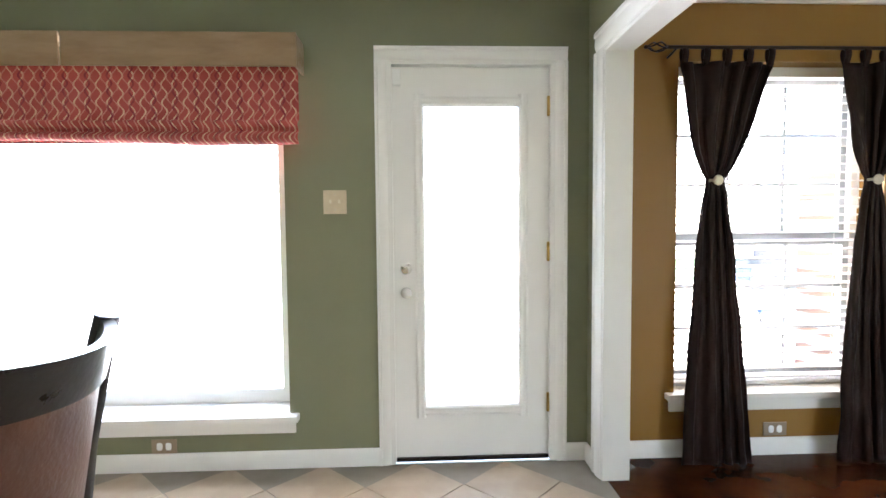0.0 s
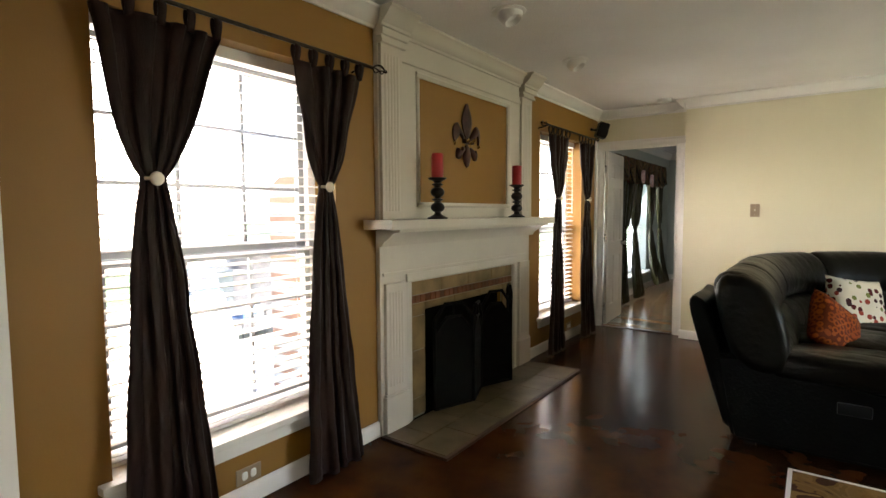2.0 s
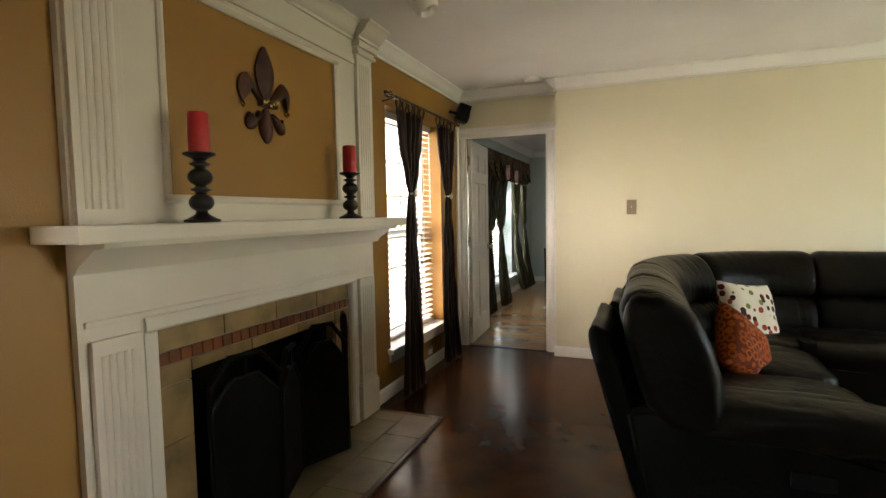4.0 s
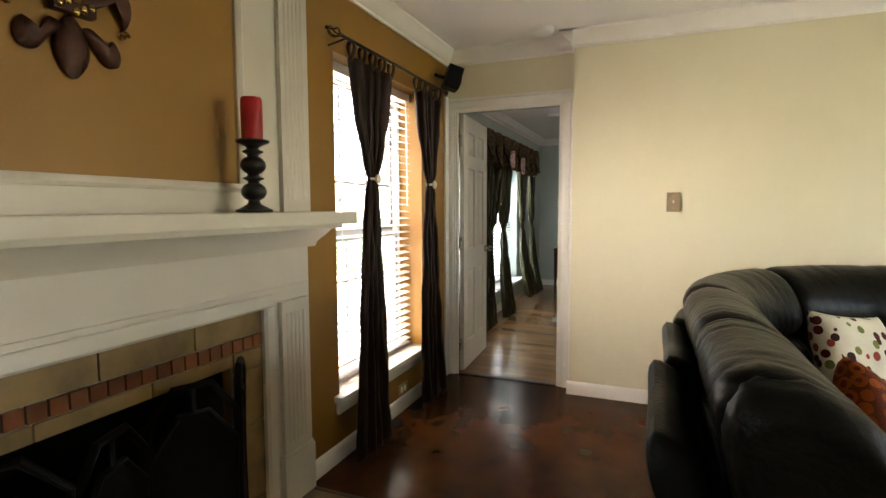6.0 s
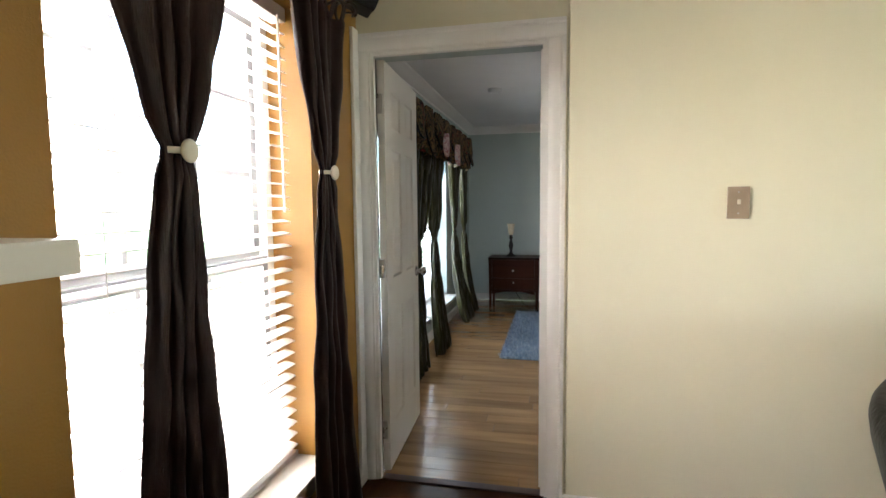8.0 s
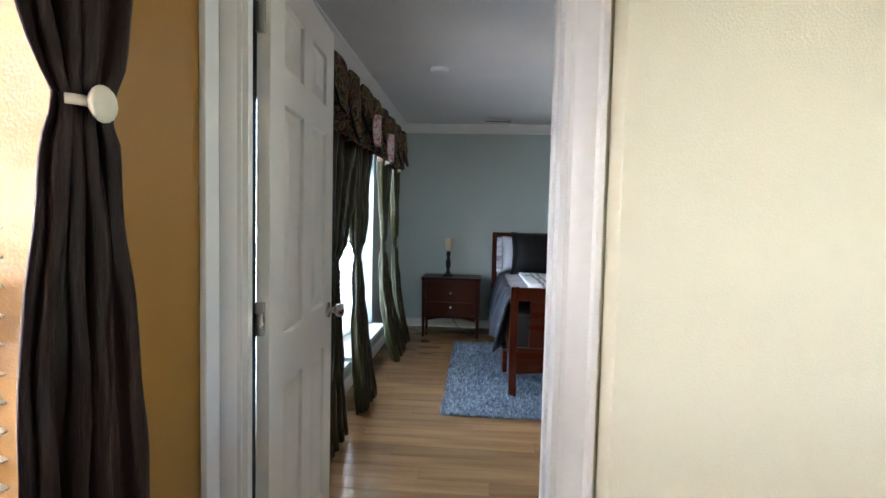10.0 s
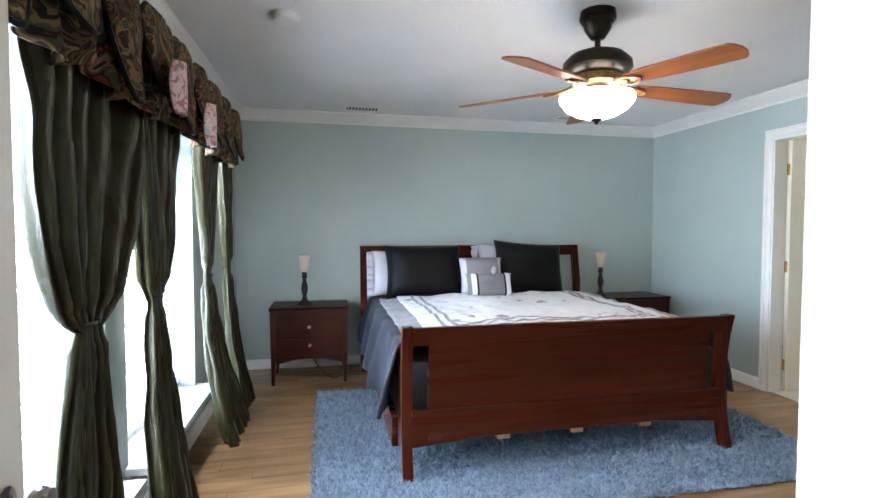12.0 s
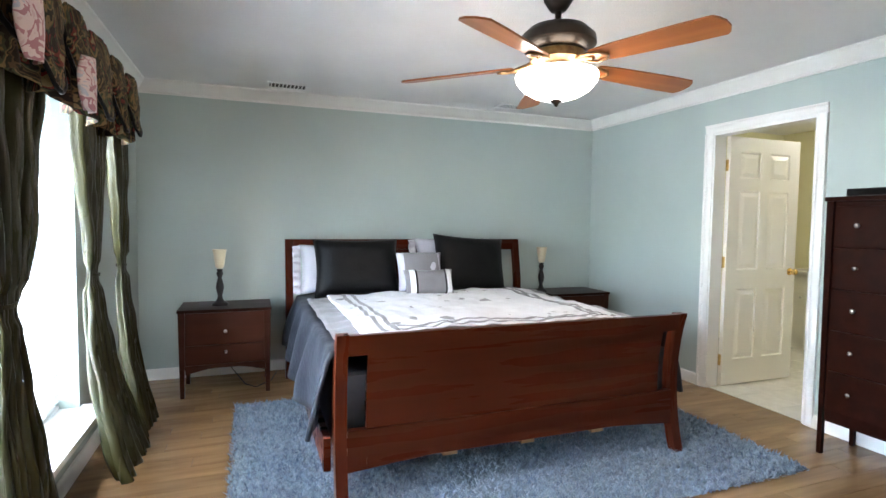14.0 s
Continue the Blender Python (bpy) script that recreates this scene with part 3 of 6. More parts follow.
built("corner_trim", boxes((7.497, WY - 0.018, 0.0, XD - 0.021, WY - 0.001, 2.11), bevel=0.004), WHITE, "white trim board beside the doorway", "trim")
# Out of view: this door is added so fill light can enter from the south.
added_south_door = thing("door_south_added", "unseen white framed sliding glass door added to let light in", "door", kind="structure")
for x0, x1 in ((4.75, 4.82), (6.015, 6.085), (7.28, 7.35)):
    part("stile", boxes((x0, SOUTH - 0.10, 0.0, x1, SOUTH - 0.03, 2.08)), VINYL, added_south_door)
for z0, z1 in ((0.0, 0.08), (2.0, 2.08)):
    for x0, x1 in ((4.82, 6.015), (6.085, 7.28)):
        part("rail", boxes((x0, SOUTH - 0.10, z0, x1, SOUTH - 0.03, z1)), VINYL, added_south_door)
for x0, x1 in ((4.82, 6.015), (6.085, 7.28)):
    pane = part("pane", boxes((x0, SOUTH - 0.068, 0.08, x1, SOUTH - 0.062, 2.0)), GLASS, added_south_door)
    pane.visible_shadow = False

# ---- windows ----


def window(name, hole, y, rows_up, cols, label, sill_out=0.05, sill_over=0.05, grid=True, wall_y0=WY, single=False):
    """A double-hung window set in its opening, with sill and apron on the room side."""
    x0, x1, z0, z1 = hole
    t = thing(name, label, "window", kind="structure")
    f = 0.04
    part("window_frame", boxes((x0, y, z0, x0 + f, y + 0.08, z1), (x1 - f, y, z0, x1, y + 0.08, z1), (x0 + f, y, z1 - f, x1 - f, y + 0.08, z1), (x0 + f, y, z0, x1 - f, y + 0.08, z0 + f)), VINYL, t)
    zm = (z0 + z1) / 2 - 0.06
    for lo, hi, dy in (((z0 + f, z1 - f, 0.0),) if single else ((z0 + f, zm, 0.0), (zm, z1 - f, 0.035))):
        sash = part("sash", boxes((x0 + f, y + dy, lo, x0 + f + 0.035, y + dy + 0.03, hi), (x1 - f - 0.035, y + dy, lo, x1 - f, y + dy + 0.03, hi),
                                  (x0 + f + 0.035, y + dy, lo, x1 - f - 0.035, y + dy + 0.03, lo + 0.035), (x0 + f + 0.035, y + dy, hi - 0.035, x1 - f - 0.035, y + dy + 0.03, hi)), SASH if grid else VINYL, t)
        if grid:
            gx0, gx1 = x0 + f + 0.035, x1 - f - 0.035
            for i in range(1, cols):
                xx = gx0 + (gx1 - gx0) * i / cols
                part("muntin", boxes((xx - 0.009, y + dy + 0.008, lo + 0.035, xx + 0.009, y + dy + 0.022, hi - 0.035)), SASH, sash)
            for i in range(1, rows_up):
                zz = lo + 0.035 + (hi - lo - 0.07) * i / rows_up
                part("muntin", boxes((gx0, y + dy + 0.006, zz - 0.009, gx1, y + dy + 0.024, zz + 0.009)), SASH, sash)
        pane = part("pane", boxes((x0 + f + 0.03, y + dy + 0.0135, lo + 0.03, x1 - f - 0.03, y + dy + 0.0165, hi - 0.03)), GLASS, t)
        pane.visible_shadow = False
    part("window_sill", boxes((x0 - sill_over, wall_y0 - sill_out, z0 - 0.028, x1 + sill_over, wall_y0 - 0.001, z0 + 0.004), (x0 + 0.002, wall_y0 - 0.001, z0 - 0.01, x1 - 0.002, y, z0 + 0.004), bevel=0.004), WHITE, t)
    part("apron", boxes((x0 - sill_over + 0.02, wall_y0 - 0.018, z0 - 0.095, x1 + sill_over - 0.02, wall_y0 - 0.001, z0 - 0.028), bevel=0.004), WHITE, t)
    return t


window("window_1", LWIN1, WY + 0.17, 3, 3, "white double-hung window with a muntin grid")
window("window_2", LWIN2, WY + 0.17, 3, 3, "white double-hung window beside the bedroom doorway")
window("window_3", BWIN1, BY + 0.17, 3, 3, "white double-hung bedroom window", wall_y0=BY, sill_out=0.12, grid=False)
window("window_4", BWIN2, BY + 0.17, 3, 3, "white double-hung bedroom window", wall_y0=BY, sill_out=0.12, grid=False)
window("window_5", DWIN, WY + 0.17, 1, 1, "wide bright dining window with a white sill", sill_out=0.06, grid=False, single=True)


def blind(hole, y, label, pitch=0.046, tilt=9):
    x0, x1, z0, z1 = hole
    t = thing("window_blind", label, "blind", ((x0 + x1) / 2, y, z0), group="white slatted window blinds")
    w = (x1 - x0) / 2 - 0.012
    part("headrail", boxes((-w, -0.028, z1 - z0 - 0.055, w, 0.028, z1 - z0 - 0.004), bevel=0.004), SLAT, t)
    part("bottom_rail", boxes((-w, -0.024, 0.008, w, 0.024, 0.026), bevel=0.004), SLAT, t)
    bm = bmesh.new()
    prof = [(-0.025, -0.0015), (-0.012, 0.0012), (0.0, 0.002), (0.012, 0.0012), (0.025, -0.0015), (0.025, -0.0040), (0, -0.0005), (-0.025, -0.0040)]
    sweep(prof, (-w, 0, 0), (w, 0, 0), (0, 1, 0), (0, 0, 1), bm)
    me = mesh_of("slat", bm, SLAT)
    z = 0.055
    while z < z1 - z0 - 0.07:
        ob = new("slat", me)
        ob.parent = t
        ob.matrix_basis = pose(0, 0, z, tilt)
        z += pitch
    for s in (-0.33, 0.33):
        part("cord", rod((s * 2 * w, -0.026, 0.02), (s * 2 * w, -0.026, z1 - z0 - 0.05), 0.0012, n=5), SLAT, t)
    part("wand", rod((w - 0.07, -0.04, z1 - z0 - 0.75), (w - 0.07, -0.036, z1 - z0 - 0.05), 0.004, n=6), SLAT, t)
    return t


blind(LWIN1, WY + 0.11, "white slatted blind with open slats in the living window")
blind(LWIN2, WY + 0.11, "white slatted blind with open slats beside the doorway")
blind(BWIN1, BY + 0.11, "white slatted blind behind olive curtains")
blind(BWIN2, BY + 0.11, "white slatted blind behind olive curtains")

# ---- doors ----


def panel_door(name, label, w, loc, rz, mat, knob_mat, h=2.03):
    """Six-panel door, hinge at the origin, leaf along +x, face towards -y."""
    t = thing(name, label, "door", loc, rz, kind="structure")
    th = 0.035
    st, mid = 0.115, 0.10
    cols = [(st, w / 2 - mid / 2), (w / 2 + mid / 2, w - st)]
    rws = [(0.22, 0.80), (0.96, 1.60), (1.70, h - 0.12)]
    for x0, x1 in ((0, st), (w / 2 - mid / 2, w / 2 + mid / 2), (w - st, w)):
        part("stile", boxes((x0, -th / 2, 0.012, x1, th / 2, h)), mat, t)
    for x0, x1 in cols:
        for z0, z1 in ((0.012, rws[0][0]), (rws[0][1], rws[1][0]), (rws[1][1], rws[2][0]), (rws[2][1], h)):
            part("rail", boxes((x0, -th / 2, z0, x1, th / 2, z1)), mat, t)
    for x0, x1 in cols:
        for z0, z1 in rws:
            bm = bmesh.new()
            c, d = 0.0, 0.035
            for s in (-1, 1):
                ys = [s * th / 2, s * (th / 2 - 0.010), s * (th / 2 - 0.010), s * (th / 2 - 0.002)]
                ins = [c, 0.008, 0.014, d + 0.012]
                rings = [[(x0 + i, y, z0 + i), (x1 - i, y, z0 + i), (x1 - i, y, z1 - i), (x0 + i, y, z1 - i)] for i, y in zip(ins, ys)]
                vs = [[bm.verts.new(p) for p in r] for r in rings]
                for a, b in zip(vs, vs[1:]):
                    for k in range(4):
                        bm.faces.new((a[k], a[(k + 1) % 4], b[(k + 1) % 4], b[k]))
                bm.faces.new(vs[-1])
            bmesh.ops.recalc_face_normals(bm, faces=bm.faces[:])
            part("door_panel", bm, mat, t)
    for s in (-1, 1):
        k = lathe([(0.030, 0), (0.031, 0.006), (0.012, 0.010), (0.011, 0.028), (0.024, 0.038), (0.028, 0.050), (0.022, 0.062), (0.004, 0.066)], 16)
        bmesh.ops.transform(k, matrix=pose(w - 0.065, s * th / 2, 0.93, 90 if s < 0 else -90), verts=k.verts)
        part("door_knob", k, knob_mat, t, smooth=50)
    for z in (0.22, 1.02, 1.80):
        part("hinge", boxes((-0.012, -0.006, z - 0.045, 0.002, 0.018, z + 0.045), bevel=0.002), knob_mat, t)
    return t


panel_door("door_bedroom", "white six-panel door standing open into the bedroom", 0.715, (7.648, 3.2005, 0), 3.3, CREAMDOOR, NICKEL, 2.0)
panel_door("door_bath", "cream six-panel door standing open into the bathroom", 0.785, (10.925, -0.845, 0), -90.5, CREAMDOOR, BRASS)

patio = thing("door_patio", "white exterior door with one full glass pane", "door", (1.435, WY + 0.055, 0), kind="structure")
pw, gx, gz0, gz1 = 0.40, 0.255, 0.28, 1.84
part("door_leaf", boxes((-pw, -0.022, 0.02, -gx, 0.022, 2.025), (gx, -0.022, 0.02, pw, 0.022, 2.025), (-gx, -0.022, 0.02, gx, 0.022, gz0), (-gx, -0.022, gz1, gx, 0.022, 2.025)), WHITE, patio)
gl = bmesh.new()
lip = [(0, 0.0), (0.052, 0.0), (0.052, 0.010), (0.040, 0.016), (0.026, 0.012), (0.012, 0.016), (0.0, 0.008)]
for a, b, sd in (((-gx, gz0), (-gx, gz1), (-1, 0, 0)), ((gx, gz0), (gx, gz1), (1, 0, 0))):
    sweep(lip, (a[0] - sd[0] * 0.015, -0.022, a[1] - 0.05), (b[0] - sd[0] * 0.015, -0.022, b[1] + 0.05), sd, (0, -1, 0), gl)
for z, sd in ((gz0 + 0.015, (0, 0, -1)), (gz1 - 0.015, (0, 0, 1))):
    sweep(lip, (-gx, -0.022, z), (gx, -0.022, z), sd, (0, -1, 0), gl)
part("glazing_bead", gl, WHITE, patio)
pane = part("pane", boxes((-gx, -0.003, gz0, gx, 0.003, gz1)), GLASS, patio)
pane.visible_shadow = False
part("sensor", boxes((-pw + 0.005, -0.045, 1.93, -pw + 0.045, -0.022, 2.01), bevel=0.004), VINYL, patio)
for z in (1.01, 0.885):
    k = lathe([(0.028, 0), (0.029, 0.008), (0.014, 0.014), (0.012, 0.026), (0.024, 0.036), (0.024, 0.05), (0.004, 0.056)], 18) if z < 1 else lathe([(0.030, 0), (0.031, 0.008), (0.022, 0.016), (0.006, 0.018), (0.005, 0.030), (0.001, 0.031)], 18)
    bmesh.ops.transform(k, matrix=pose(-pw + 0.062, -0.022, z, 90), verts=k.verts)
    part("door_knob" if z < 1 else "deadbolt", k, NICKEL, patio, smooth=50)
for z in (0.30, 1.09, 1.83):
    part("hinge", boxes((pw - 0.012, -0.040, z - 0.05, pw + 0.012, -0.0225, z + 0.05), bevel=0.004), BRASS, patio)

# ---- outdoors ----
built("ground", boxes((-60, -60, -0.45, 80, 90, -0.2)), LAWN, "sunlit lawn round the house", "lawn")
built("pavement", boxes((-3, 3.545, -0.2, 13, 9.5, -0.12)), CONCRETE, "pale concrete patio slab outside the windows", "patio")
chimney = thing("chimney", "brown brick chimney with a sloped shoulder outside the windows", "chimney", (4.27, WY + 0.252, -0.2), kind="structure")
part("stack", slab([(0, 0), (1.25, 0), (1.25, 1.72), (0.40, 2.20), (0.40, 4.2), (0, 4.2)], 0, 0, 1.18), BRICK, chimney)
part("cap", boxes((-0.04, -0.001, 4.2, 1.22, 0.44, 4.28)), CONCRETE, chimney)


def tree(x, y, h, seed):
    rng = random.Random(seed)
    t = thing("tree", "leafy green garden tree", "tree", (x, y, -0.2), group="garden trees")
    bm = tube([(0, 0, 0), (0.08, 0.05, h * 0.25), (-0.05, 0.1, h * 0.5), (0.1, 0, h * 0.75)], [0.2, 0.16, 0.11, 0.04], 10)
    for k in range(7):
        a, z = rng.uniform(0, 6.28), h * rng.uniform(0.35, 0.65)
        tube([(0, 0.05, z), (math.cos(a) * h * 0.13, math.sin(a) * h * 0.13, z + h * 0.1), (math.cos(a) * h * 0.25, math.sin(a) * h * 0.25, z + h * 0.16)], [0.07, 0.05, 0.02], 6, bm)
    part("trunk", bm, BARK, t)
    vs, fs = [], []
    for c in range(42):
        a, r, z = rng.uniform(0, 6.28), h * 0.32 * math.sqrt(rng.random()), h * rng.uniform(0.42, 1.0)
        r *= 1.1 - abs(z / h - 0.65) * 1.4
        for _ in range(46):
            p = Vector((r * math.cos(a), r * math.sin(a), z)) + Vector([rng.gauss(0, h * 0.055) for _ in range(3)])
            d1 = Vector([rng.uniform(-1, 1) for _ in range(3)]).normalized() * 0.12
            d2 = d1.orthogonal().normalized() * 0.06
            k = len(vs)
            vs += [p - d1, p + d2, p + d1, p - d2]
            fs.append((k, k + 1, k + 2, k + 3))
    me = bpy.data.meshes.new("crown")
    me.from_pydata(vs, [], fs)
    me.materials.append(LEAF)
    ob = new("crown", me)
    ob.parent = t
    return t


for i, (x, y, h) in enumerate(((-2.0, 46, 8.5), (9.5, 52, 9.5), (19.5, 48, 9), (-12, 44, 8), (30, 50, 9))):
    tree(x, y, h, i)
grill = thing("patio_grill", "grey covered grill on the patio", "grill", (5.35, 6.7, -0.12))
part("cabinet", boxes((-0.4, -0.28, 0.08, 0.4, 0.28, 0.82), bevel=0.02), GREYMETAL, grill)
part("hood", cushion(0, 0, 0.92, 0.42, 0.29, 0.22, 4), GREYMETAL, grill, smooth=60)
part("shelf", boxes((0.42, -0.22, 0.78, 0.75, 0.22, 0.82), bevel=0.008), GREYMETAL, grill)
for sx in (-0.34, 0.34):
    for sy in (-0.2, 0.2):
        part("foot", boxes((sx - 0.02, sy - 0.02, 0, sx + 0.02, sy + 0.02, 0.08)), GREYMETAL, grill)
patio_chair = thing("patio_chair", "metal patio chair with a blue cushion", "chair", (4.65, 6.0, -0.12), 30)
for sx in (-0.24, 0.24):
    part("side_frame", tube([(sx, -0.24, 0), (sx, -0.25, 0.42), (sx, 0.2, 0.42), (sx, 0.32, 0.95)], 0.015), GREYMETAL, patio_chair, smooth=60)
    part("back_leg", tube([(sx, 0.28, 0), (sx, 0.2, 0.42)], 0.015), GREYMETAL, patio_chair, smooth=60)
part("seat", boxes((-0.23, -0.25, 0.42, 0.23, 0.2, 0.49), bevel=0.02), SLATEBLUE, patio_chair)
part("backrest", slab([(0.2, 0.49), (0.25, 0.47), (0.36, 0.93), (0.31, 0.95)], 0, -0.23, 0.23), SLATEBLUE, patio_chair)

# ---- fireplace ----
fire = thing("fireplace", "white painted wooden mantelpiece with tiled surround and tall overmantel", "fireplace", (0, 0, 0), kind="structure")
FX0, FX1, FY = 3.90, 5.80, 3.262
TX0, TX1, TZ = 4.18, 5.505, 0.885
PX0, PX1, PZ0, PZ1 = 4.275, 5.40, 1.38, 2.145
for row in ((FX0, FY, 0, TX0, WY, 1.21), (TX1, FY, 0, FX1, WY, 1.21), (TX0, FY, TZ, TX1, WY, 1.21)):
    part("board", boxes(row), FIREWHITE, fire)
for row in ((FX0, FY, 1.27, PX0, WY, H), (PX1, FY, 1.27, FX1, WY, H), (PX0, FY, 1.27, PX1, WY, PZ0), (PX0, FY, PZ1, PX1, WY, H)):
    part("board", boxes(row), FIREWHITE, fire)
part("painted_panel", boxes((PX0, FY + 0.008, PZ0, PX1, WY, PZ1)), ORANGE, fire, "ochre painted overmantel panel")
TRIM = [(0, 0), (0.032, 0), (0.030, 0.010), (0.020, 0.016), (0.008, 0.012), (0, 0.004)]
for a, b, sd in (((PX0, PZ0), (PX0, PZ1), (-1, 0, 0)), ((PX1, PZ0), (PX1, PZ1), (1, 0, 0)), ((PX0 - 0.032, PZ0), (PX1 + 0.032, PZ0), (0, 0, -1)), ((PX0 - 0.032, PZ1), (PX1 + 0.032, PZ1), (0, 0, 1))):
    part("panel_trim", sweep(TRIM, (a[0], FY, a[1]), (b[0], FY, b[1]), sd, (0, -1, 0)), FIREWHITE, fire, smooth=40)
for a, b, sd in (((TX0, 0.015), (TX0, TZ), (-1, 0, 0)), ((TX1, 0.015), (TX1, TZ), (1, 0, 0)), ((TX0 - 0.05, TZ), (TX1 + 0.05, TZ), (0, 0, 1))):
    part("surround_trim", sweep([(0, 0), (0.055, 0), (0.055, 0.008), (0.04, 0.014), (0.01, 0.014), (0, 0.004)], (a[0], FY, a[1]), (b[0], FY, b[1]), sd, (0, -1, 0)), FIREWHITE, fire, smooth=40)


def pilaster(x0, x1, z0, z1):
    """A reeded board standing proud of the surround."""
    p = part("pilaster", boxes((x0, FY - 0.022, z0, x1, FY, z1), bevel=0.003), FIREWHITE, fire)
    n, w = 5, (x1 - x0 - 0.05) / 5
    reed = [(w * (-0.5 + k / 8), 0.005 * math.sin(math.pi * k / 8)) for k in range(9)] + [(w * 0.5, -0.001), (-w * 0.5, -0.001)]
    for i in range(n):
        xx = x0 + 0.025 + w * (i + 0.5)
        part("reed", sweep(reed, (xx, FY - 0.022, z0 + 0.05), (xx, FY - 0.022, z1 - 0.05), (1, 0, 0), (0, -1, 0)), FIREWHITE, p, smooth=60)
    return p


for x0, x1 in ((FX0 + 0.03, FX0 + 0.21), (FX1 - 0.21, FX1 - 0.03)):
    pilaster(x0, x1, 0.24, 0.90)
    part("plinth", boxes((x0 - 0.015, FY - 0.032, 0.015, x1 + 0.012, FY, 0.23), (x0 - 0.008, FY - 0.027, 0.23, x1 + 0.006, FY, 0.245), bevel=0.004), FIREWHITE, fire)
for x0, x1 in ((FX0, FX0 + 0.19), (FX1 - 0.19, FX1)):
    pilaster(x0 + 0.01, x1, 1.273, 2.26)
    part("capital", boxes((x0 - 0.004, FY - 0.045, 2.26, x1 + 0.02, FY, 2.28), (x0 - 0.010, FY - 0.055, 2.30, x1 + 0.026, FY, 2.335), (x0, FY - 0.036, 2.28, x1 + 0.012, FY, 2.30), bevel=0.003), FIREWHITE, fire)
    part("crown_return", sweep([(a * 1.1, b) for a, b in CROWN], (x0 - 0.03, FY - 0.05, H - 0.001), (x1 + 0.03, FY - 0.05, H - 0.001), (0, -1, 0), (0, 0, 1)), FIREWHITE, fire, smooth=40)
    part("frieze_block", boxes((x0, FY - 0.05, 2.335, x1, FY, H - 0.002)), FIREWHITE, fire)
part("crown", sweep(CROWN, (FX0 + 0.19, FY, H - 0.001), (FX1 - 0.19, FY, H - 0.001), (0, -1, 0), (0, 0, 1)), FIREWHITE, fire, smooth=40)
part("frieze_rail", boxes((FX0 + 0.19, FY - 0.014, 2.20, FX1 - 0.19, FY, 2.225), bevel=0.003), FIREWHITE, fire)
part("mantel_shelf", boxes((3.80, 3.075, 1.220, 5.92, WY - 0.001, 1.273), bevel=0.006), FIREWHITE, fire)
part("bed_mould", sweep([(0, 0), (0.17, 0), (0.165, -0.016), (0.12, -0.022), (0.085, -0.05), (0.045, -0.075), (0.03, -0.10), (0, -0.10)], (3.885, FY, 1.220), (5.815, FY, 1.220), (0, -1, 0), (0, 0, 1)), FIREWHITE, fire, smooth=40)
part("frieze_lip", boxes((FX0 + 0.02, FY - 0.012, 0.945, FX1 - 0.02, FY, 0.965), bevel=0.004), FIREWHITE, fire)
part("firebox", boxes((4.32, WY + 0.24, 0, 5.36, WY + 0.60, 0.74), (4.24, WY + 0.05, 0, 4.33, WY + 0.6, 0.8), (5.35, WY + 0.05, 0, 5.44, WY + 0.6, 0.8), (4.24, WY + 0.05, 0.73, 5.44, WY + 0.6, 0.80)), SOOT, fire, "soot-black firebox")
part("firebox_floor", boxes((4.325, WY - 0.002, -0.05, 5.355, WY + 0.24, 0.012)), SOOT, fire, "soot-black firebox floor")
part("tile_backing", boxes((TX0, FY + 0.022, 0.0, 4.335, WY, TZ), (5.35, FY + 0.022, 0, TX1, WY, TZ), (4.335, FY + 0.022, 0.69, 5.35, WY, TZ)), GROUT, fire)


def tiles(parent, rows, mat, name="tile"):
    """Thin upright tiles (x0, z0, x1, z1) on the surround."""
    for x0, z0, x1, z1 in rows:
        part(name, boxes((x0 + 0.003, FY + 0.010, z0 + 0.003, x1 - 0.003, FY + 0.022, z1 - 0.003), bevel=0.002), mat, parent)


tiles(fire, [(TX0 + i * 0.333, 0.795, min(TX0 + (i + 1) * 0.333, TX1), TZ) for i in range(4)], TRAV)
tiles(fire, [(TX0, z, 4.335, z2) for z, z2 in ((0.015, 0.13), (0.13, 0.44), (0.44, 0.66), (0.66, 0.742))], TRAV)
tiles(fire, [(5.35, z, TX1, z2) for z, z2 in ((0.015, 0.13), (0.13, 0.44), (0.44, 0.66), (0.66, 0.742))], TRAV)
tiles(fire, [(4.335 + i * 0.338, 0.69, 4.335 + (i + 1) * 0.338, 0.742) for i in range(3)], TRAV)
mo = mesh_of("mosaic_tile", boxes((-0.0235, 0.008, 0.003, 0.0235, 0.022, 0.050), bevel=0.002), MOSAIC)
for i in range(25):
    piece("mosaic_tile", mo, fire, (TX0 + 0.0265 + i * 0.053, FY, 0.742))
hearth = thing("hearth", "low tiled hearth with a dark wooden edge strip", "hearth", (3.87, 2.775, 0), kind="structure")
part("bed", boxes((0.02, 0.02, 0.0, 1.89, 0.47, 0.009)), GROUT, hearth)
part("edge_strip", boxes((0, 0, 0, 1.91, 0.022, 0.016), (0, 0.022, 0, 0.022, 0.47, 0.016), (1.888, 0.022, 0, 1.91, 0.47, 0.016), bevel=0.003), DARKWOODTRIM, hearth)
for j in range(2):
    for i in range(7):
        x0, x1 = max(0.024, -0.14 * j + i * 0.31 + 0.024), min(1.886, -0.14 * j + (i + 1) * 0.31 + 0.024)
        if x1 - x0 > 0.03:
            part("tile", boxes((x0 + 0.003, 0.025 + j * 0.225, 0.004, x1 - 0.003, 0.245 + j * 0.222, 0.016), bevel=0.002), HEARTH, hearth)

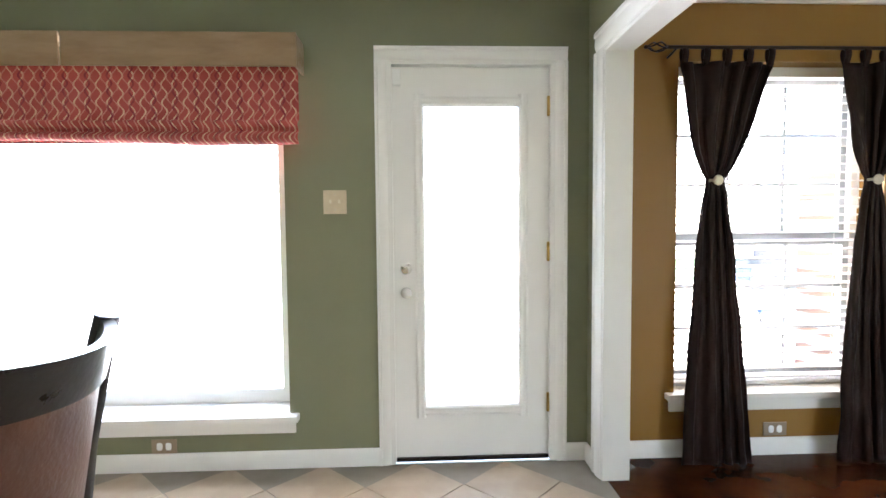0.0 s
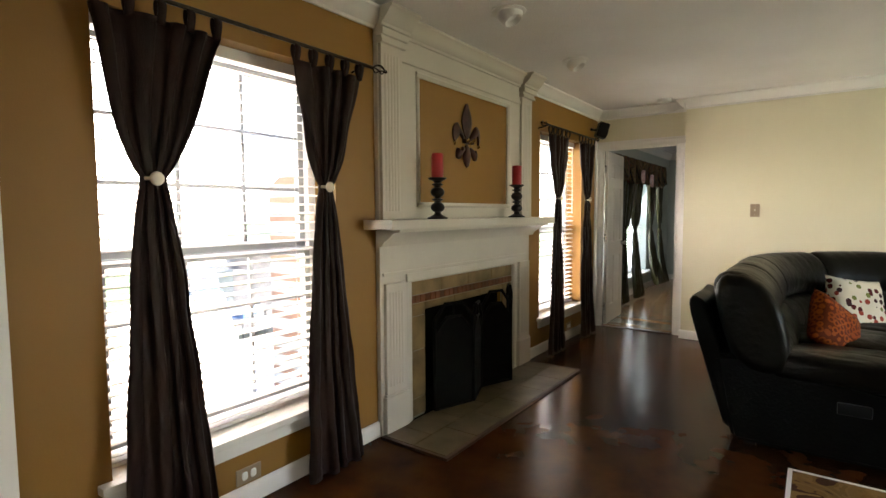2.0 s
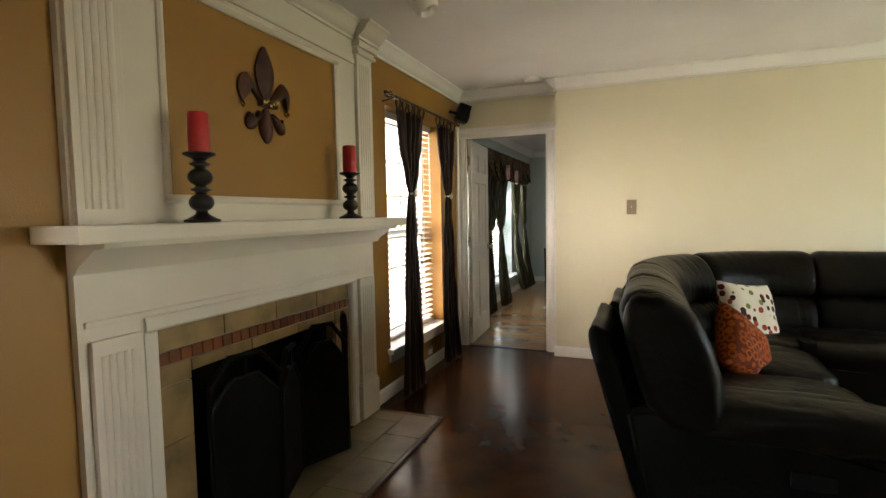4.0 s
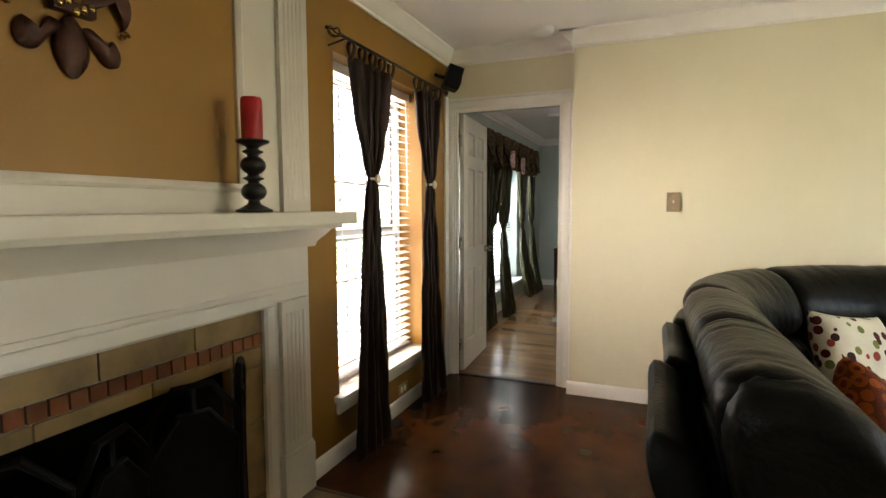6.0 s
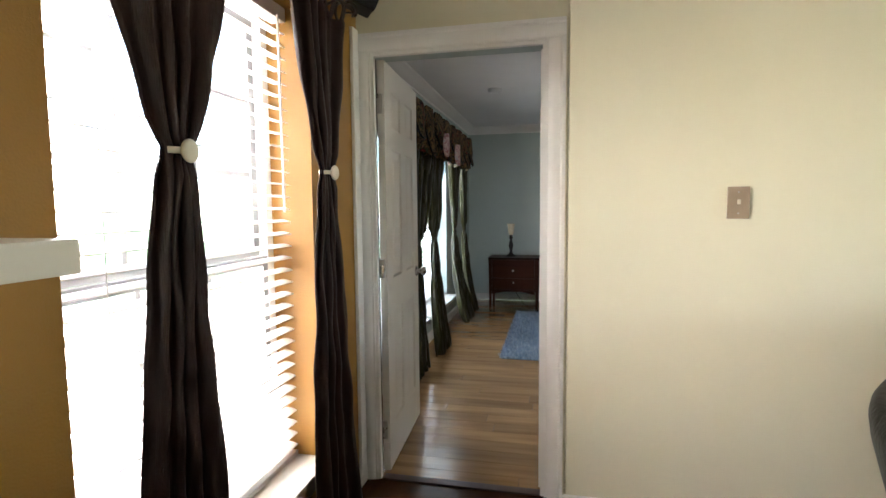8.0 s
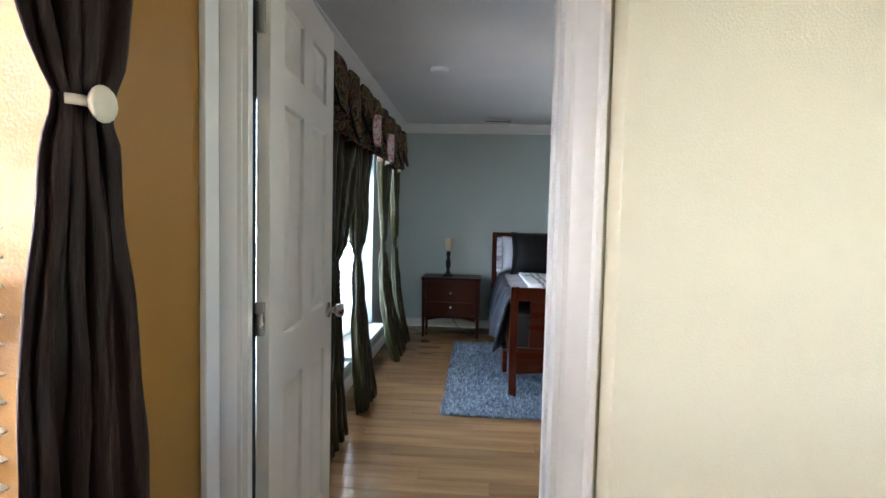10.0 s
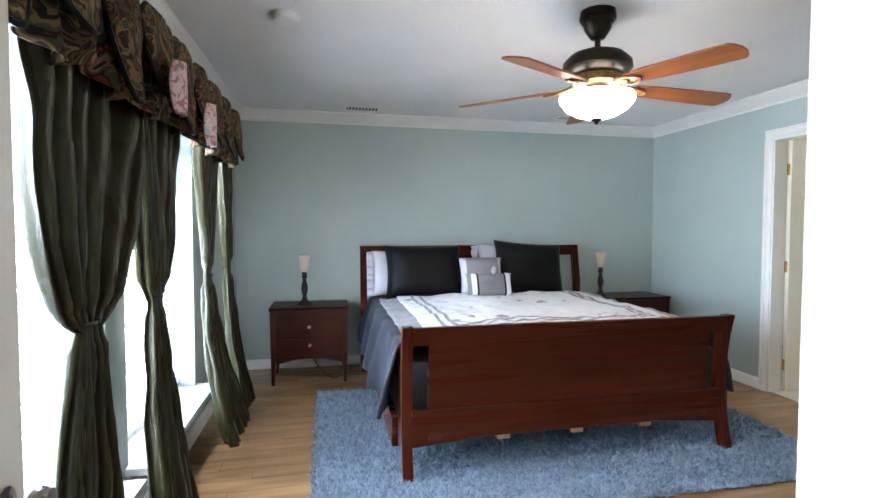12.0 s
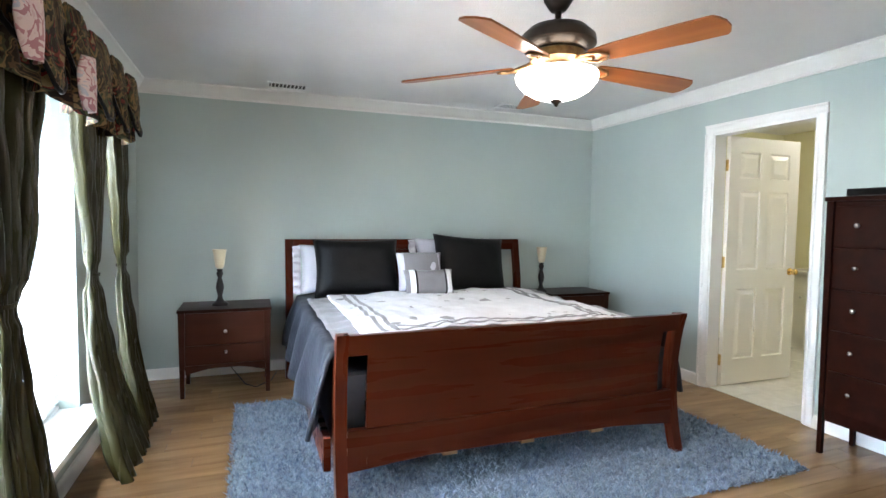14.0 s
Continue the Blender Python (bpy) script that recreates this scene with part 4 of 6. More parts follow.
screen = thing("fire_screen", "black iron folding fire screen with mesh panels", "fire screen", (4.36, 3.2, 0.0165))
zig = [(0, 0.02), (0.30, -0.09), (0.58, 0.02), (0.84, -0.09), (0.98, 0.02)]
tops = [(0.60, 0.70), (0.56, 0.66), (0.60, 0.71), (0.68, 0.73)]
for (x0, y0), (x1, y1), (za, zb) in zip(zig, zig[1:], tops):
    w = math.hypot(x1 - x0, y1 - y0)
    m = pose(x0, y0, 0, 0, 0, math.degrees(math.atan2(y1 - y0, x1 - x0)))
    w -= 0.006
    c = min(0.09, w * 0.3)
    outline = [(0.004, 0, 0.01), (0.004, 0, za), (c, 0, zb), (w - c, 0, zb), (w, 0, za), (w, 0, 0.01), (0.004, 0, 0.01)]
    p = part("panel_frame", tube(outline, 0.013, 8), IRON, screen, m=m)
    part("inner_rail", tube([(0.012, 0, za - 0.09), (c + 0.01, 0, zb - 0.09), (w - c - 0.01, 0, zb - 0.09), (w - 0.008, 0, za - 0.09)], 0.011, 8), IRON, p)
    part("stay", tube([(w / 2, 0, zb), (w / 2, 0, zb - 0.09)], 0.009, 6), IRON, p)
    part("mesh", slab([(0.008, 0.02), (w - 0.006, 0.02), (w - 0.006, za - 0.09), (w - c, zb - 0.09), (c, zb - 0.09), (0.008, za - 0.09)], 1, -0.002, 0.002), MESHBLACK, p)


def candlestick(x, y, z, label, s=1.0):
    t = thing("candlestick", label, "candlestick", (x, y, z), group="candlesticks on the mantel")
    prof = [(0.060, 0), (0.064, 0.004), (0.063, 0.010), (0.050, 0.015), (0.040, 0.021), (0.026, 0.028), (0.020, 0.036)]
    for mid in (0.073, 0.166):
        prof += [(max(0.020, 0.044 * math.cos(b)), mid + 0.034 * math.sin(b)) for b in np.linspace(-1.1, 1.1, 9)]
        prof += [(0.019, mid + 0.036), (0.028, mid + 0.041), (0.036, mid + 0.045), (0.036, mid + 0.049), (0.024, mid + 0.054), (0.019, mid + 0.058)]
    prof += [(0.022, 0.228), (0.034, 0.236), (0.054, 0.244), (0.058, 0.249), (0.056, 0.2535), (0.004, 0.2515)]
    part("holder", lathe([(r, h * s) for r, h in prof], 24), EBONY, t, smooth=50)
    c = part("candle", lathe([(0.036, 0.2540 * s), (0.037, 0.30 * s), (0.0365, 0.392 * s), (0.033, 0.400 * s), (0.02, 0.394 * s), (0.001, 0.392 * s)], 24), CANDLE, t, "worn red pillar candle", smooth=50)
    part("wick", rod((0, 0, 0.39 * s), (0.002, 0, 0.405 * s), 0.0015, n=5), IRON, c)


candlestick(4.292, 3.135, 1.2735, "turned dark wooden candlestick with a red pillar candle")
candlestick(5.34, 3.140, 1.2735, "turned dark wooden candlestick with a red pillar candle")

fleur = thing("wall_ornament", "rust-brown iron fleur-de-lis hanging on the overmantel", "wall ornament", (4.815, FY + 0.006, 1.63))


def petal(pts, name="petal"):
    bm = bmesh.new()
    ctl = [Vector((x * 1.2, z)) for x, z in pts]
    pts = []
    for k in range(len(ctl)):
        a, b, c, d = (ctl[(k + o) % len(ctl)] for o in (-1, 0, 1, 2))
        for q in (0.0, 0.25, 0.5, 0.75):
            pts.append(tuple(b + (c - a) * 0.5 * q + (2 * a - 5 * b + 4 * c - d) * 0.5 * q * q + (3 * b - a - 3 * c + d) * 0.5 * q ** 3))
    n = len(pts)
    cx, cz = sum(p[0] for p in pts) / n, sum(p[1] for p in pts) / n
    front = [bm.verts.new((x, -0.012, z)) for x, z in pts]
    back = [bm.verts.new((x, -0.002, z)) for x, z in pts]
    mid = [bm.verts.new((cx + (x - cx) * 0.55, -0.026, cz + (z - cz) * 0.55)) for x, z in pts]
    top = bm.verts.new((cx, -0.032, cz))
    for i in range(n):
        j = (i + 1) % n
        bm.faces.new((back[i], back[j], front[j], front[i]))
        bm.faces.new((front[i], front[j], mid[j], mid[i]))
        bm.faces.new((mid[i], mid[j], top))
    bm.faces.new(back)
    bmesh.ops.recalc_face_normals(bm, faces=bm.faces[:])
    part(name, bm, IRONBROWN, fleur, smooth=60)


petal([(0, 0.445), (0.030, 0.40), (0.050, 0.34), (0.048, 0.29), (0.030, 0.235), (0, 0.20), (-0.030, 0.235), (-0.048, 0.29), (-0.050, 0.34), (-0.030, 0.40)])
petal([(0, 0.0), (0.028, 0.035), (0.038, 0.08), (0.026, 0.13), (0, 0.165), (-0.026, 0.13), (-0.038, 0.08), (-0.028, 0.035)])
for s in (-1, 1):
    petal([(s * x, z) for x, z in ((0.03, 0.21), (0.07, 0.27), (0.10, 0.30), (0.135, 0.275), (0.145, 0.22), (0.125, 0.17), (0.12, 0.22), (0.10, 0.245), (0.07, 0.22), (0.04, 0.19))])
    petal([(s * x, z) for x, z in ((0.02, 0.13), (0.05, 0.09), (0.075, 0.055), (0.105, 0.06), (0.112, 0.095), (0.095, 0.13), (0.085, 0.10), (0.065, 0.105), (0.045, 0.145))])
    curl = [(s * (0.150 + 0.018 * math.cos(a) * (1 - a / 9)), -0.008, 0.155 + 0.016 * math.sin(a) * (1 - a / 9)) for a in np.linspace(0, 7, 16)]
    part("scroll", tube(curl, 0.004, 6), BRASS, fleur, smooth=60)
part("band", boxes((-0.055, -0.036, 0.165, 0.055, -0.004, 0.195), bevel=0.006), IRONBROWN, fleur)
for i in range(5):
    part("boss", cushion(-0.04 + i * 0.02, -0.036, 0.18 + 0.012 * math.sin(i * 2.1), 0.010, 0.008, 0.012, 2, n=10), BRASS, fleur, smooth=60)

# ---- curtains of the living room ----


def curtain(name, label, group, x, y, ztop, ztie, zbot, wtop, wtie, wbot, mat, pleats=6, lean_top=0.0, lean_bot=0.0, tabs=0, button=None, seed=1, depth=0.022, flare=0.09, full=0.62):
    """A gathered panel pinched by a tie; x is the tie's place."""
    t = thing(name, label, "curtain", (x, y, 0), group=group)

    def width(z):
        if z > ztie:
            s = (z - ztie) / (ztop - ztie)
            return wtie + (wtop - wtie) * (s ** full)
        s = (ztie - z) / (ztie - zbot)
        return wtie + (wbot - wtie) * min(1, s ** 0.55 * (0.86 + 0.14 * s))

    def fn(u, v):
        z = ztop + (zbot - ztop) * v
        s = (z - ztie) / (ztop - ztie) if z > ztie else (ztie - z) / (ztie - zbot)
        c = (lean_top if z > ztie else lean_bot) * s
        w = width(z)
        a = u - 0.5
        ph = 2 * math.pi * pleats * (u + 0.06 * math.sin(7 * u + seed)) + 2.2 * noise.noise(Vector((u * 3, z * 0.9, seed)))
        amp = depth * (0.35 + 0.65 * min(1, w / wtop)) * (1 + 0.4 * noise.noise(Vector((u * 5, z * 2, seed + 4))))
        off = amp * math.cos(ph) + 0.012 * noise.noise(Vector((u * 9, z * 6, seed + 9)))
        bulge = -flare * (s ** 2) * 0.35 if z < ztie else 0
        zz = z - (0.02 * abs(a) if z > ztop - 0.05 else 0) + (0.015 * noise.noise(Vector((u * 6, seed, 0))) if v > 0.99 else 0)
        return (c + a * w * (1 + 0.04 * noise.noise(Vector((z * 4, seed, 2)))) + 0.006 * math.sin(ph * 2), off * (0.55 if abs(z - ztie) < 0.05 else 1) + bulge, zz)
    part("panel", sheet(fn, pleats * 14, 70), mat, t, smooth=180, thick=0.003)
    n = 20
    bm = bmesh.new()
    loop_faces(bm, [[((wtie / 2 + 0.002) * math.cos(2 * math.pi * i / n), 0.024 * math.sin(2 * math.pi * i / n), ztie + dz) for i in range(n)] for dz in (-0.007, 0.007)], cap=False)
    part("tie_band", bm, button if button else mat, t, smooth=60, thick=0.004)
    if button:
        part("button", cushion(0, -0.030, ztie, 0.026, 0.012, 0.026, 2, n=16), button, t, "round ivory tie-back button", smooth=60)
    for i in range(tabs):
        xx = lean_top + wtop * (-0.46 + 0.92 * i / (tabs - 1))
        bm = sheet(lambda u, v, xx=xx: (xx + (u - 0.5) * 0.030, 0.018 * math.cos(math.pi * 2 * v + math.pi / 2) * 1.0, ztop - 0.02 + 0.085 * math.sin(math.pi * v)), 2, 14)
        part("tab", bm, mat, t, smooth=180, thick=0.003)
    return t


def curtain_rod(x0, x1, y, z, label):
    t = thing("curtain_rod", label, "curtain rod", ((x0 + x1) / 2, y, z), group="wrought curtain rods")
    w = (x1 - x0) / 2
    part("rod", rod((-w, 0, 0), (w, 0, 0), 0.009), BRONZE, t, smooth=60)
    for s in (-1, 1):
        bm = bmesh.new()
        for k in range(4):
            ph = k * math.pi / 2
            tube([(s * (w + 0.10 * q), 0.026 * math.sin(math.pi * q) * math.cos(ph + q * 2), 0.026 * math.sin(math.pi * q) * math.sin(ph + q * 2)) for q in np.linspace(0, 1, 10)], 0.004, 6, bm)
        cap = cushion(s * (w + 0.105), 0, 0, 0.012, 0.010, 0.010, 2, n=10)
        me = mesh_of("cap", cap, BRONZE)
        bm.from_mesh(me)
        part("finial", bm, BRONZE, t, smooth=60)
        part("bracket", tube([(s * (w - 0.05), 0, 0), (s * (w - 0.05), 0.05, -0.012), (s * (w - 0.05), WY - y - 0.002, -0.02)], 0.006, 6), BRONZE, t, smooth=60)
    return t


ROD_Z = 2.085
curtain_rod(2.38, 3.78, 3.185, ROD_Z, "dark wrought-iron curtain rod with twisted cage finials")
curtain_rod(5.98, 7.20, 3.185, ROD_Z, "dark wrought-iron curtain rod with twisted cage finials")
for x, ltop, lbot, wt, sd in ((2.635, 0.05, 0.02, 0.47, 1), (3.45, 0.04, 0.02, 0.44, 2), (6.28, 0.01, -0.06, 0.44, 3), (7.03, -0.03, 0.0, 0.38, 4)):
    curtain("curtain", "dark brown taffeta tab-top curtain cinched with an ivory button", "brown living room curtains", x, 3.195, ROD_Z - 0.065, 1.44, 0.012, wt, 0.07, 0.37, TAFFETA, 4, ltop, lbot, 5, IVORY, sd, 0.017)

# ---- small fixtures of the living and dining rooms ----


def plate(name, label, x, y, z, rz, w, h, mat, kind):
    t = thing(name, label, "switch" if kind == "switch" else "outlet", (x, y, z), rz)
    part("plate", boxes((-w / 2, -0.007, -h / 2, w / 2, 0, h / 2), bevel=0.003), mat, t)
    if kind == "switch":
        for s in ((-0.022, 0.022) if w > 0.09 else (0,)):
            part("toggle", boxes((s - 0.005, -0.018, -0.006, s + 0.005, -0.007, 0.012), bevel=0.002), IVORY, t)
        for s in (-1, 1):
            part("screw", rod((0, -0.0085, s * h * 0.33), (0, -0.007, s * h * 0.33), 0.003, n=8), NICKEL, t)
    else:
        for s in (-0.022, 0.022):
            part("socket", cushion(s, -0.007, 0, 0.015, 0.004, 0.020, 3, n=14), VINYL, t, "white socket face", smooth=50)
    return t


plate("light_switch", "almond double light switch on the green wall", 0.748, WY, 1.35, 0, 0.115, 0.118, ALMOND, "switch")
plate("light_switch", "taupe light switch plate on the cream wall", XA, 1.715, 1.32, -90, 0.078, 0.122, TAUPE, "switch")
plate("wall_outlet", "taupe outlet plate low on the green wall", -0.13, WY, 0.128, 0, 0.125, 0.072, TAUPE, "outlet")
plate("wall_outlet", "taupe outlet plate low under the window", 3.04, WY, 0.135, 0, 0.125, 0.072, TAUPE, "outlet")
plate("wall_outlet", "taupe outlet plate low under the far window", 6.78, WY, 0.135, 0, 0.125, 0.072, TAUPE, "outlet")

speaker = thing("wall_speaker", "small black speaker angled from a wall bracket", "speaker", (7.36, 3.17, 2.2), 35)
bm = boxes((-0.055, -0.06, -0.08, 0.055, 0.05, 0.08), bevel=0.012)
bmesh.ops.transform(bm, matrix=pose(0, 0, 0, 18, 0, 0), verts=bm.verts)
part("cabinet", bm, BLACKPL, speaker)
bm = lathe([(0.042, 0), (0.042, 0.006), (0.03, 0.009), (0.002, 0.006)], 20)
bmesh.ops.transform(bm, matrix=pose(0, 0, 0, 18) @ pose(0, -0.06, -0.02, 90), verts=bm.verts)
part("grille", bm, MESHBLACK, speaker, smooth=50)
part("bracket", tube([(0, 0.045, 0.0), (-0.03, 0.10, 0.0), (-0.06, 0.128, 0.0)], 0.014), BLACKPL, speaker, smooth=50)


def eyeball(x, y):
    t = thing("ceiling_spot", "white eyeball spotlight recessed in the ceiling", "ceiling light", (x, y, H), group="eyeball ceiling spots")
    part("trim_ring", lathe([(0.055, 0), (0.095, 0), (0.096, -0.005), (0.085, -0.012), (0.06, -0.010)], 28), WHITE, t, smooth=50)
    bm = lathe([(0.070, 0.0), (0.072, -0.015), (0.066, -0.040), (0.05, -0.060), (0.046, -0.056), (0.04, -0.03), (0.002, -0.02)], 28)
    bmesh.ops.transform(bm, matrix=pose(0, 0, -0.006, -28), verts=bm.verts)
    part("eyeball", bm, WHITE, t, smooth=50)


eyeball(4.36, 2.68)
eyeball(5.485, 2.735)
smoke = thing("smoke_detector", "round white smoke detector on the ceiling", "smoke detector", (7.31, 2.52, H))
part("base", lathe([(0.07, 0), (0.07, -0.012), (0.062, -0.03), (0.04, -0.036), (0.002, -0.037)], 24), VINYL, smoke, smooth=40)

# ---- dining room ----
shade = thing("roman_shade", "coral wave-patterned roman shade raised above the dining window", "roman shade", (-0.70, 3.2, 1.63))


def shade_fn(u, v):
    z = 0.36 * (1 - v)
    fold = 0.0
    if v > 0.70:
        fold = -0.028 * abs(math.sin((v - 0.70) / 0.30 * math.pi * 2)) - 0.01
    return (-1.30 + 2.60 * u, fold + 0.006 * noise.noise(Vector((u * 9, v * 3, 1))), z - 0.012 * math.sin(u * 9) * (v > 0.9) + 0.004 * noise.noise(Vector((u * 14, v, 5))))


part("cloth", sheet(shade_fn, 80, 40), WAVY, shade, smooth=180, thick=0.004)
part("batten", boxes((-1.29, 0.004, 0.0, 1.29, 0.012, 0.022)), WAVY, shade)
val = thing("window_cornice", "tan moire fabric cornice board above the dining window", "cornice", (-0.70, WY, 1.97))
for x0, x1 in ((-1.32, -0.555), (-0.545, 0.245), (0.255, 1.31)):
    part("front", boxes((x0, -0.16, 0.0, x1, -0.148, 0.155), bevel=0.004), BURLAP, val)
part("top", boxes((-1.31, -0.148, 0.135, 1.30, -0.001, 0.15)), BURLAP, val)
for x0 in (-1.32, 1.298):
    part("return", boxes((x0, -0.147, 0.0, x0 + 0.012, -0.001, 0.15), bevel=0.003), BURLAP, val)


def dining_chair(x, y, rz, label):
    """Chair with a concave back, facing -y before it is turned."""
    t = thing("dining_chair", label, "chair", (x, y, 0), rz, group="dining chairs")
    W = 0.235

    def bow(u):
        return 0.085 * (1 - (2 * u - 1) ** 2)

    def rail(z0, z1, y0, y1, th, name, mat, ua=0.0, ub=1.0, dip=0.0):
        n = 18
        rings = []
        for i in range(n + 1):
            u = ua + (ub - ua) * i / n
            xx, b = -W + 2 * W * u, bow(u)
            d = dip * (1 - (2 * u - 1) ** 2)
            rings.append([(xx, y0 + b, z0 - d), (xx, y0 + b + th, z0 - d), (xx, y1 + b + th, z1 - d), (xx, y1 + b, z1 - d)])
        bm = loop_faces(bmesh.new(), rings)
        bmesh.ops.recalc_face_normals(bm, faces=bm.faces[:])
        part(name, bm, mat, t, smooth=40)
    rail(0.95, 1.04, 0.235, 0.262, 0.028, "top_rail", EBONY, dip=0.02)
    rail(0.52, 0.94, 0.165, 0.236, 0.018, "back_panel", CHAIRLEATHER, 0.13, 0.87)
    rail(0.47, 0.52, 0.155, 0.166, 0.026, "lower_rail", EBONY)
    for s in (-1, 1):
        part("back_post", tube([(s * W, 0.30, 0.0), (s * W, 0.215, 0.25), (s * W, 0.18, 0.45), (s * W, 0.215, 0.75), (s * W, 0.282, 1.043)], [0.022, 0.028, 0.034, 0.036, 0.028], 8), EBONY, t, smooth=60)
        part("front_leg", rod((s * (W - 0.01), -0.22, 0.0), (s * (W - 0.01), -0.22, 0.43), 0.015, 0.022, 8), EBONY, t, smooth=60)
    part("seat_frame", boxes((-W, -0.24, 0.40, W, 0.20, 0.44), bevel=0.006), EBONY, t)
    part("seat", cushion(0, -0.02, 0.465, W - 0.005, 0.22, 0.035, 5), CHAIRLEATHER, t, smooth=60)
    return t


dining_chair(0.20, 1.62, -83, "black wooden dining chair with a brown leather back panel")
dining_chair(-0.66, 2.36, 5, "black wooden dining chair by the window")

# ---- sofa ----
sofa = thing("sectional_sofa", "black leather reclining sectional sofa in an L shape", "sofa", (0, 0, 0))
SX, SY0, SY1 = 4.97, 0.74, 1.60


def leather(name, *a, **k):
    mat = k.pop("mat", LEATHER)
    return part(name, cushion(*a, **k), mat, sofa, smooth=180)


side = slab([(0.78, 0.035), (1.58, 0.035), (1.62, 0.18), (1.68, 0.50), (1.60, 0.52), (1.0, 0.44), (0.80, 0.40), (0.70, 0.33), (0.70, 0.22), (0.76, 0.14)], 0, SX - 0.02, SX + 0.20)
bmesh.ops.bevel(side, geom=side.edges[:], offset=0.025, segments=3, affect="EDGES")
part("side_panel", side, LEATHERSIDE, sofa, "smooth black leather end panel", smooth=60)
part("recliner_handle", boxes((SX - 0.034, 0.98, 0.29, SX - 0.018, 1.12, 0.35), bevel=0.012), BLACKPL, sofa, smooth=60)
leather("armrest", SX + 0.13, 1.13, 0.48, 0.165, 0.45, 0.085, p=3.2, wrinkle=0.010, seed=1, n=64)
leather("arm_front", SX + 0.13, 0.72, 0.33, 0.15, 0.10, 0.16, p=3, wrinkle=0.008, seed=2)


R_C, LEG_A, LEG_B = 0.97, 1.22, 2.0


def along_back(s):
    """Place and outward direction on the line of the sofa's back at arc length s."""
    bend = R_C * math.pi / 2
    if s < LEG_A:
        return Vector((4.98 + s, 1.45, 0)), Vector((0, 1, 0))
    if s < LEG_A + bend:
        a = math.pi / 2 - (s - LEG_A) / R_C
        o = Vector((math.cos(a), math.sin(a), 0))
        return Vector((6.20, 0.48, 0)) + R_C * o, o
    return Vector((7.17, 0.48 - (s - LEG_A - bend), 0)), Vector((1, 0, 0))


HEAD = [(-0.10, 0.665), (-0.135, 0.70), (-0.150, 0.76), (-0.140, 0.83), (-0.105, 0.90), (-0.05, 0.95), (0.02, 0.972), (0.085, 0.965), (0.135, 0.925), (0.150, 0.86), (0.13, 0.76), (0.08, 0.68)]
LUMBAR = [(-0.10, 0.36), (-0.17, 0.40), (-0.205, 0.47), (-0.205, 0.54), (-0.18, 0.61), (-0.13, 0.655), (-0.06, 0.67), (0.03, 0.62), (0.05, 0.45), (0.0, 0.36)]
WIDE_SHELL = [(0.13, 0.10), (0.17, 0.10), (0.255, 0.55), (0.285, 0.74), (0.280, 0.80), (0.245, 0.82), (0.18, 0.77), (0.14, 0.5)]
SHELL = [(0.0, 0.10), (0.10, 0.10), (0.155, 0.55), (0.172, 0.83), (0.150, 0.905), (0.10, 0.92), (0.06, 0.80), (0.02, 0.5)]


def back_roll(s0, s1, outline, seed, pleat, ends, n=44):
    """A stuffed length of the back: an outline carried along the curve, drawn in at both ends."""
    cq, cz = sum(p[0] for p in outline) / len(outline), sum(p[1] for p in outline) / len(outline)
    fine = []
    for (q0, z0), (q1, z1) in zip(outline, outline[1:] + outline[:1]):
        fine += [(q0, z0), ((q0 + q1) / 2 + 0.08 * ((q0 + q1) / 2 - cq) * 0.5, (z0 + z1) / 2 + 0.04 * ((z0 + z1) / 2 - cz))]
    rings = []
    for i in range(n + 1):
        w = 0.5 - 0.5 * math.cos(math.pi * i / n)
        s = s0 + (s1 - s0) * w
        e = min(s - s0, s1 - s) / ends
        f = 1.0 if e >= 1 else 0.70 + 0.30 * math.sqrt(max(0.0, 1 - (1 - e) ** 2))
        p, o = along_back(s)
        ring = []
        for k, (q, z) in enumerate(fine):
            ph = s / 0.105 + 3.4 * noise.noise(Vector((s * 3, z * 1.5, seed)))
            crease = (1 - abs(math.sin(math.pi * ph))) ** 5 * (0.4 + 0.6 * max(0.0, noise.noise(Vector((s * 5, z * 6, seed + 2))) + 0.4))
            g = f * (1 - pleat * crease * 5) + 0.05 * noise.noise(Vector((s * 4, z * 5 + q * 4, seed)))
            ring.append(p + o * (0.12 * z + cq + (q - cq) * g) + Vector((0, 0, cz + (z - cz) * g)))
        rings.append(ring)
    bm = loop_faces(bmesh.new(), rings)
    bmesh.ops.recalc_face_normals(bm, faces=bm.faces[:])
    return bm


bend_end = LEG_A + R_C * math.pi / 2
stops = [0.0, 0.61, LEG_A, (LEG_A + bend_end) / 2, bend_end, bend_end + 0.68, bend_end + 1.36, bend_end + LEG_B]
for i, (s0, s1) in enumerate(zip(stops, stops[1:])):
    b = part("corner_cushion" if i in (2, 3) else "back_cushion", back_roll(s0, s1, HEAD, i * 1.7, 0.008, 0.07, 72), LEATHER, sofa, smooth=180)
    part("lumbar_pad", back_roll(s0 + 0.01, s1 - 0.01, LUMBAR, i * 2.3 + 9, 0.016, 0.09, 56), LEATHER, b, smooth=180)
    part("back_shell", back_roll(s0 + 0.004, s1 - 0.004, [(q - (0.0, 0.045, 0.085)[i], z) for q, z in WIDE_SHELL] if i < 3 else SHELL, i * 3.1 + 5, 0.0, 0.03, 24), LEATHERSIDE, b, smooth=60)
WING = [(-0.16, 0.42), (-0.19, 0.55), (-0.18, 0.75), (-0.13, 0.88), (-0.05, 0.945), (0.03, 0.962), (0.10, 0.945), (0.14, 0.86), (0.13, 0.70), (0.09, 0.52), (0.0, 0.42)]
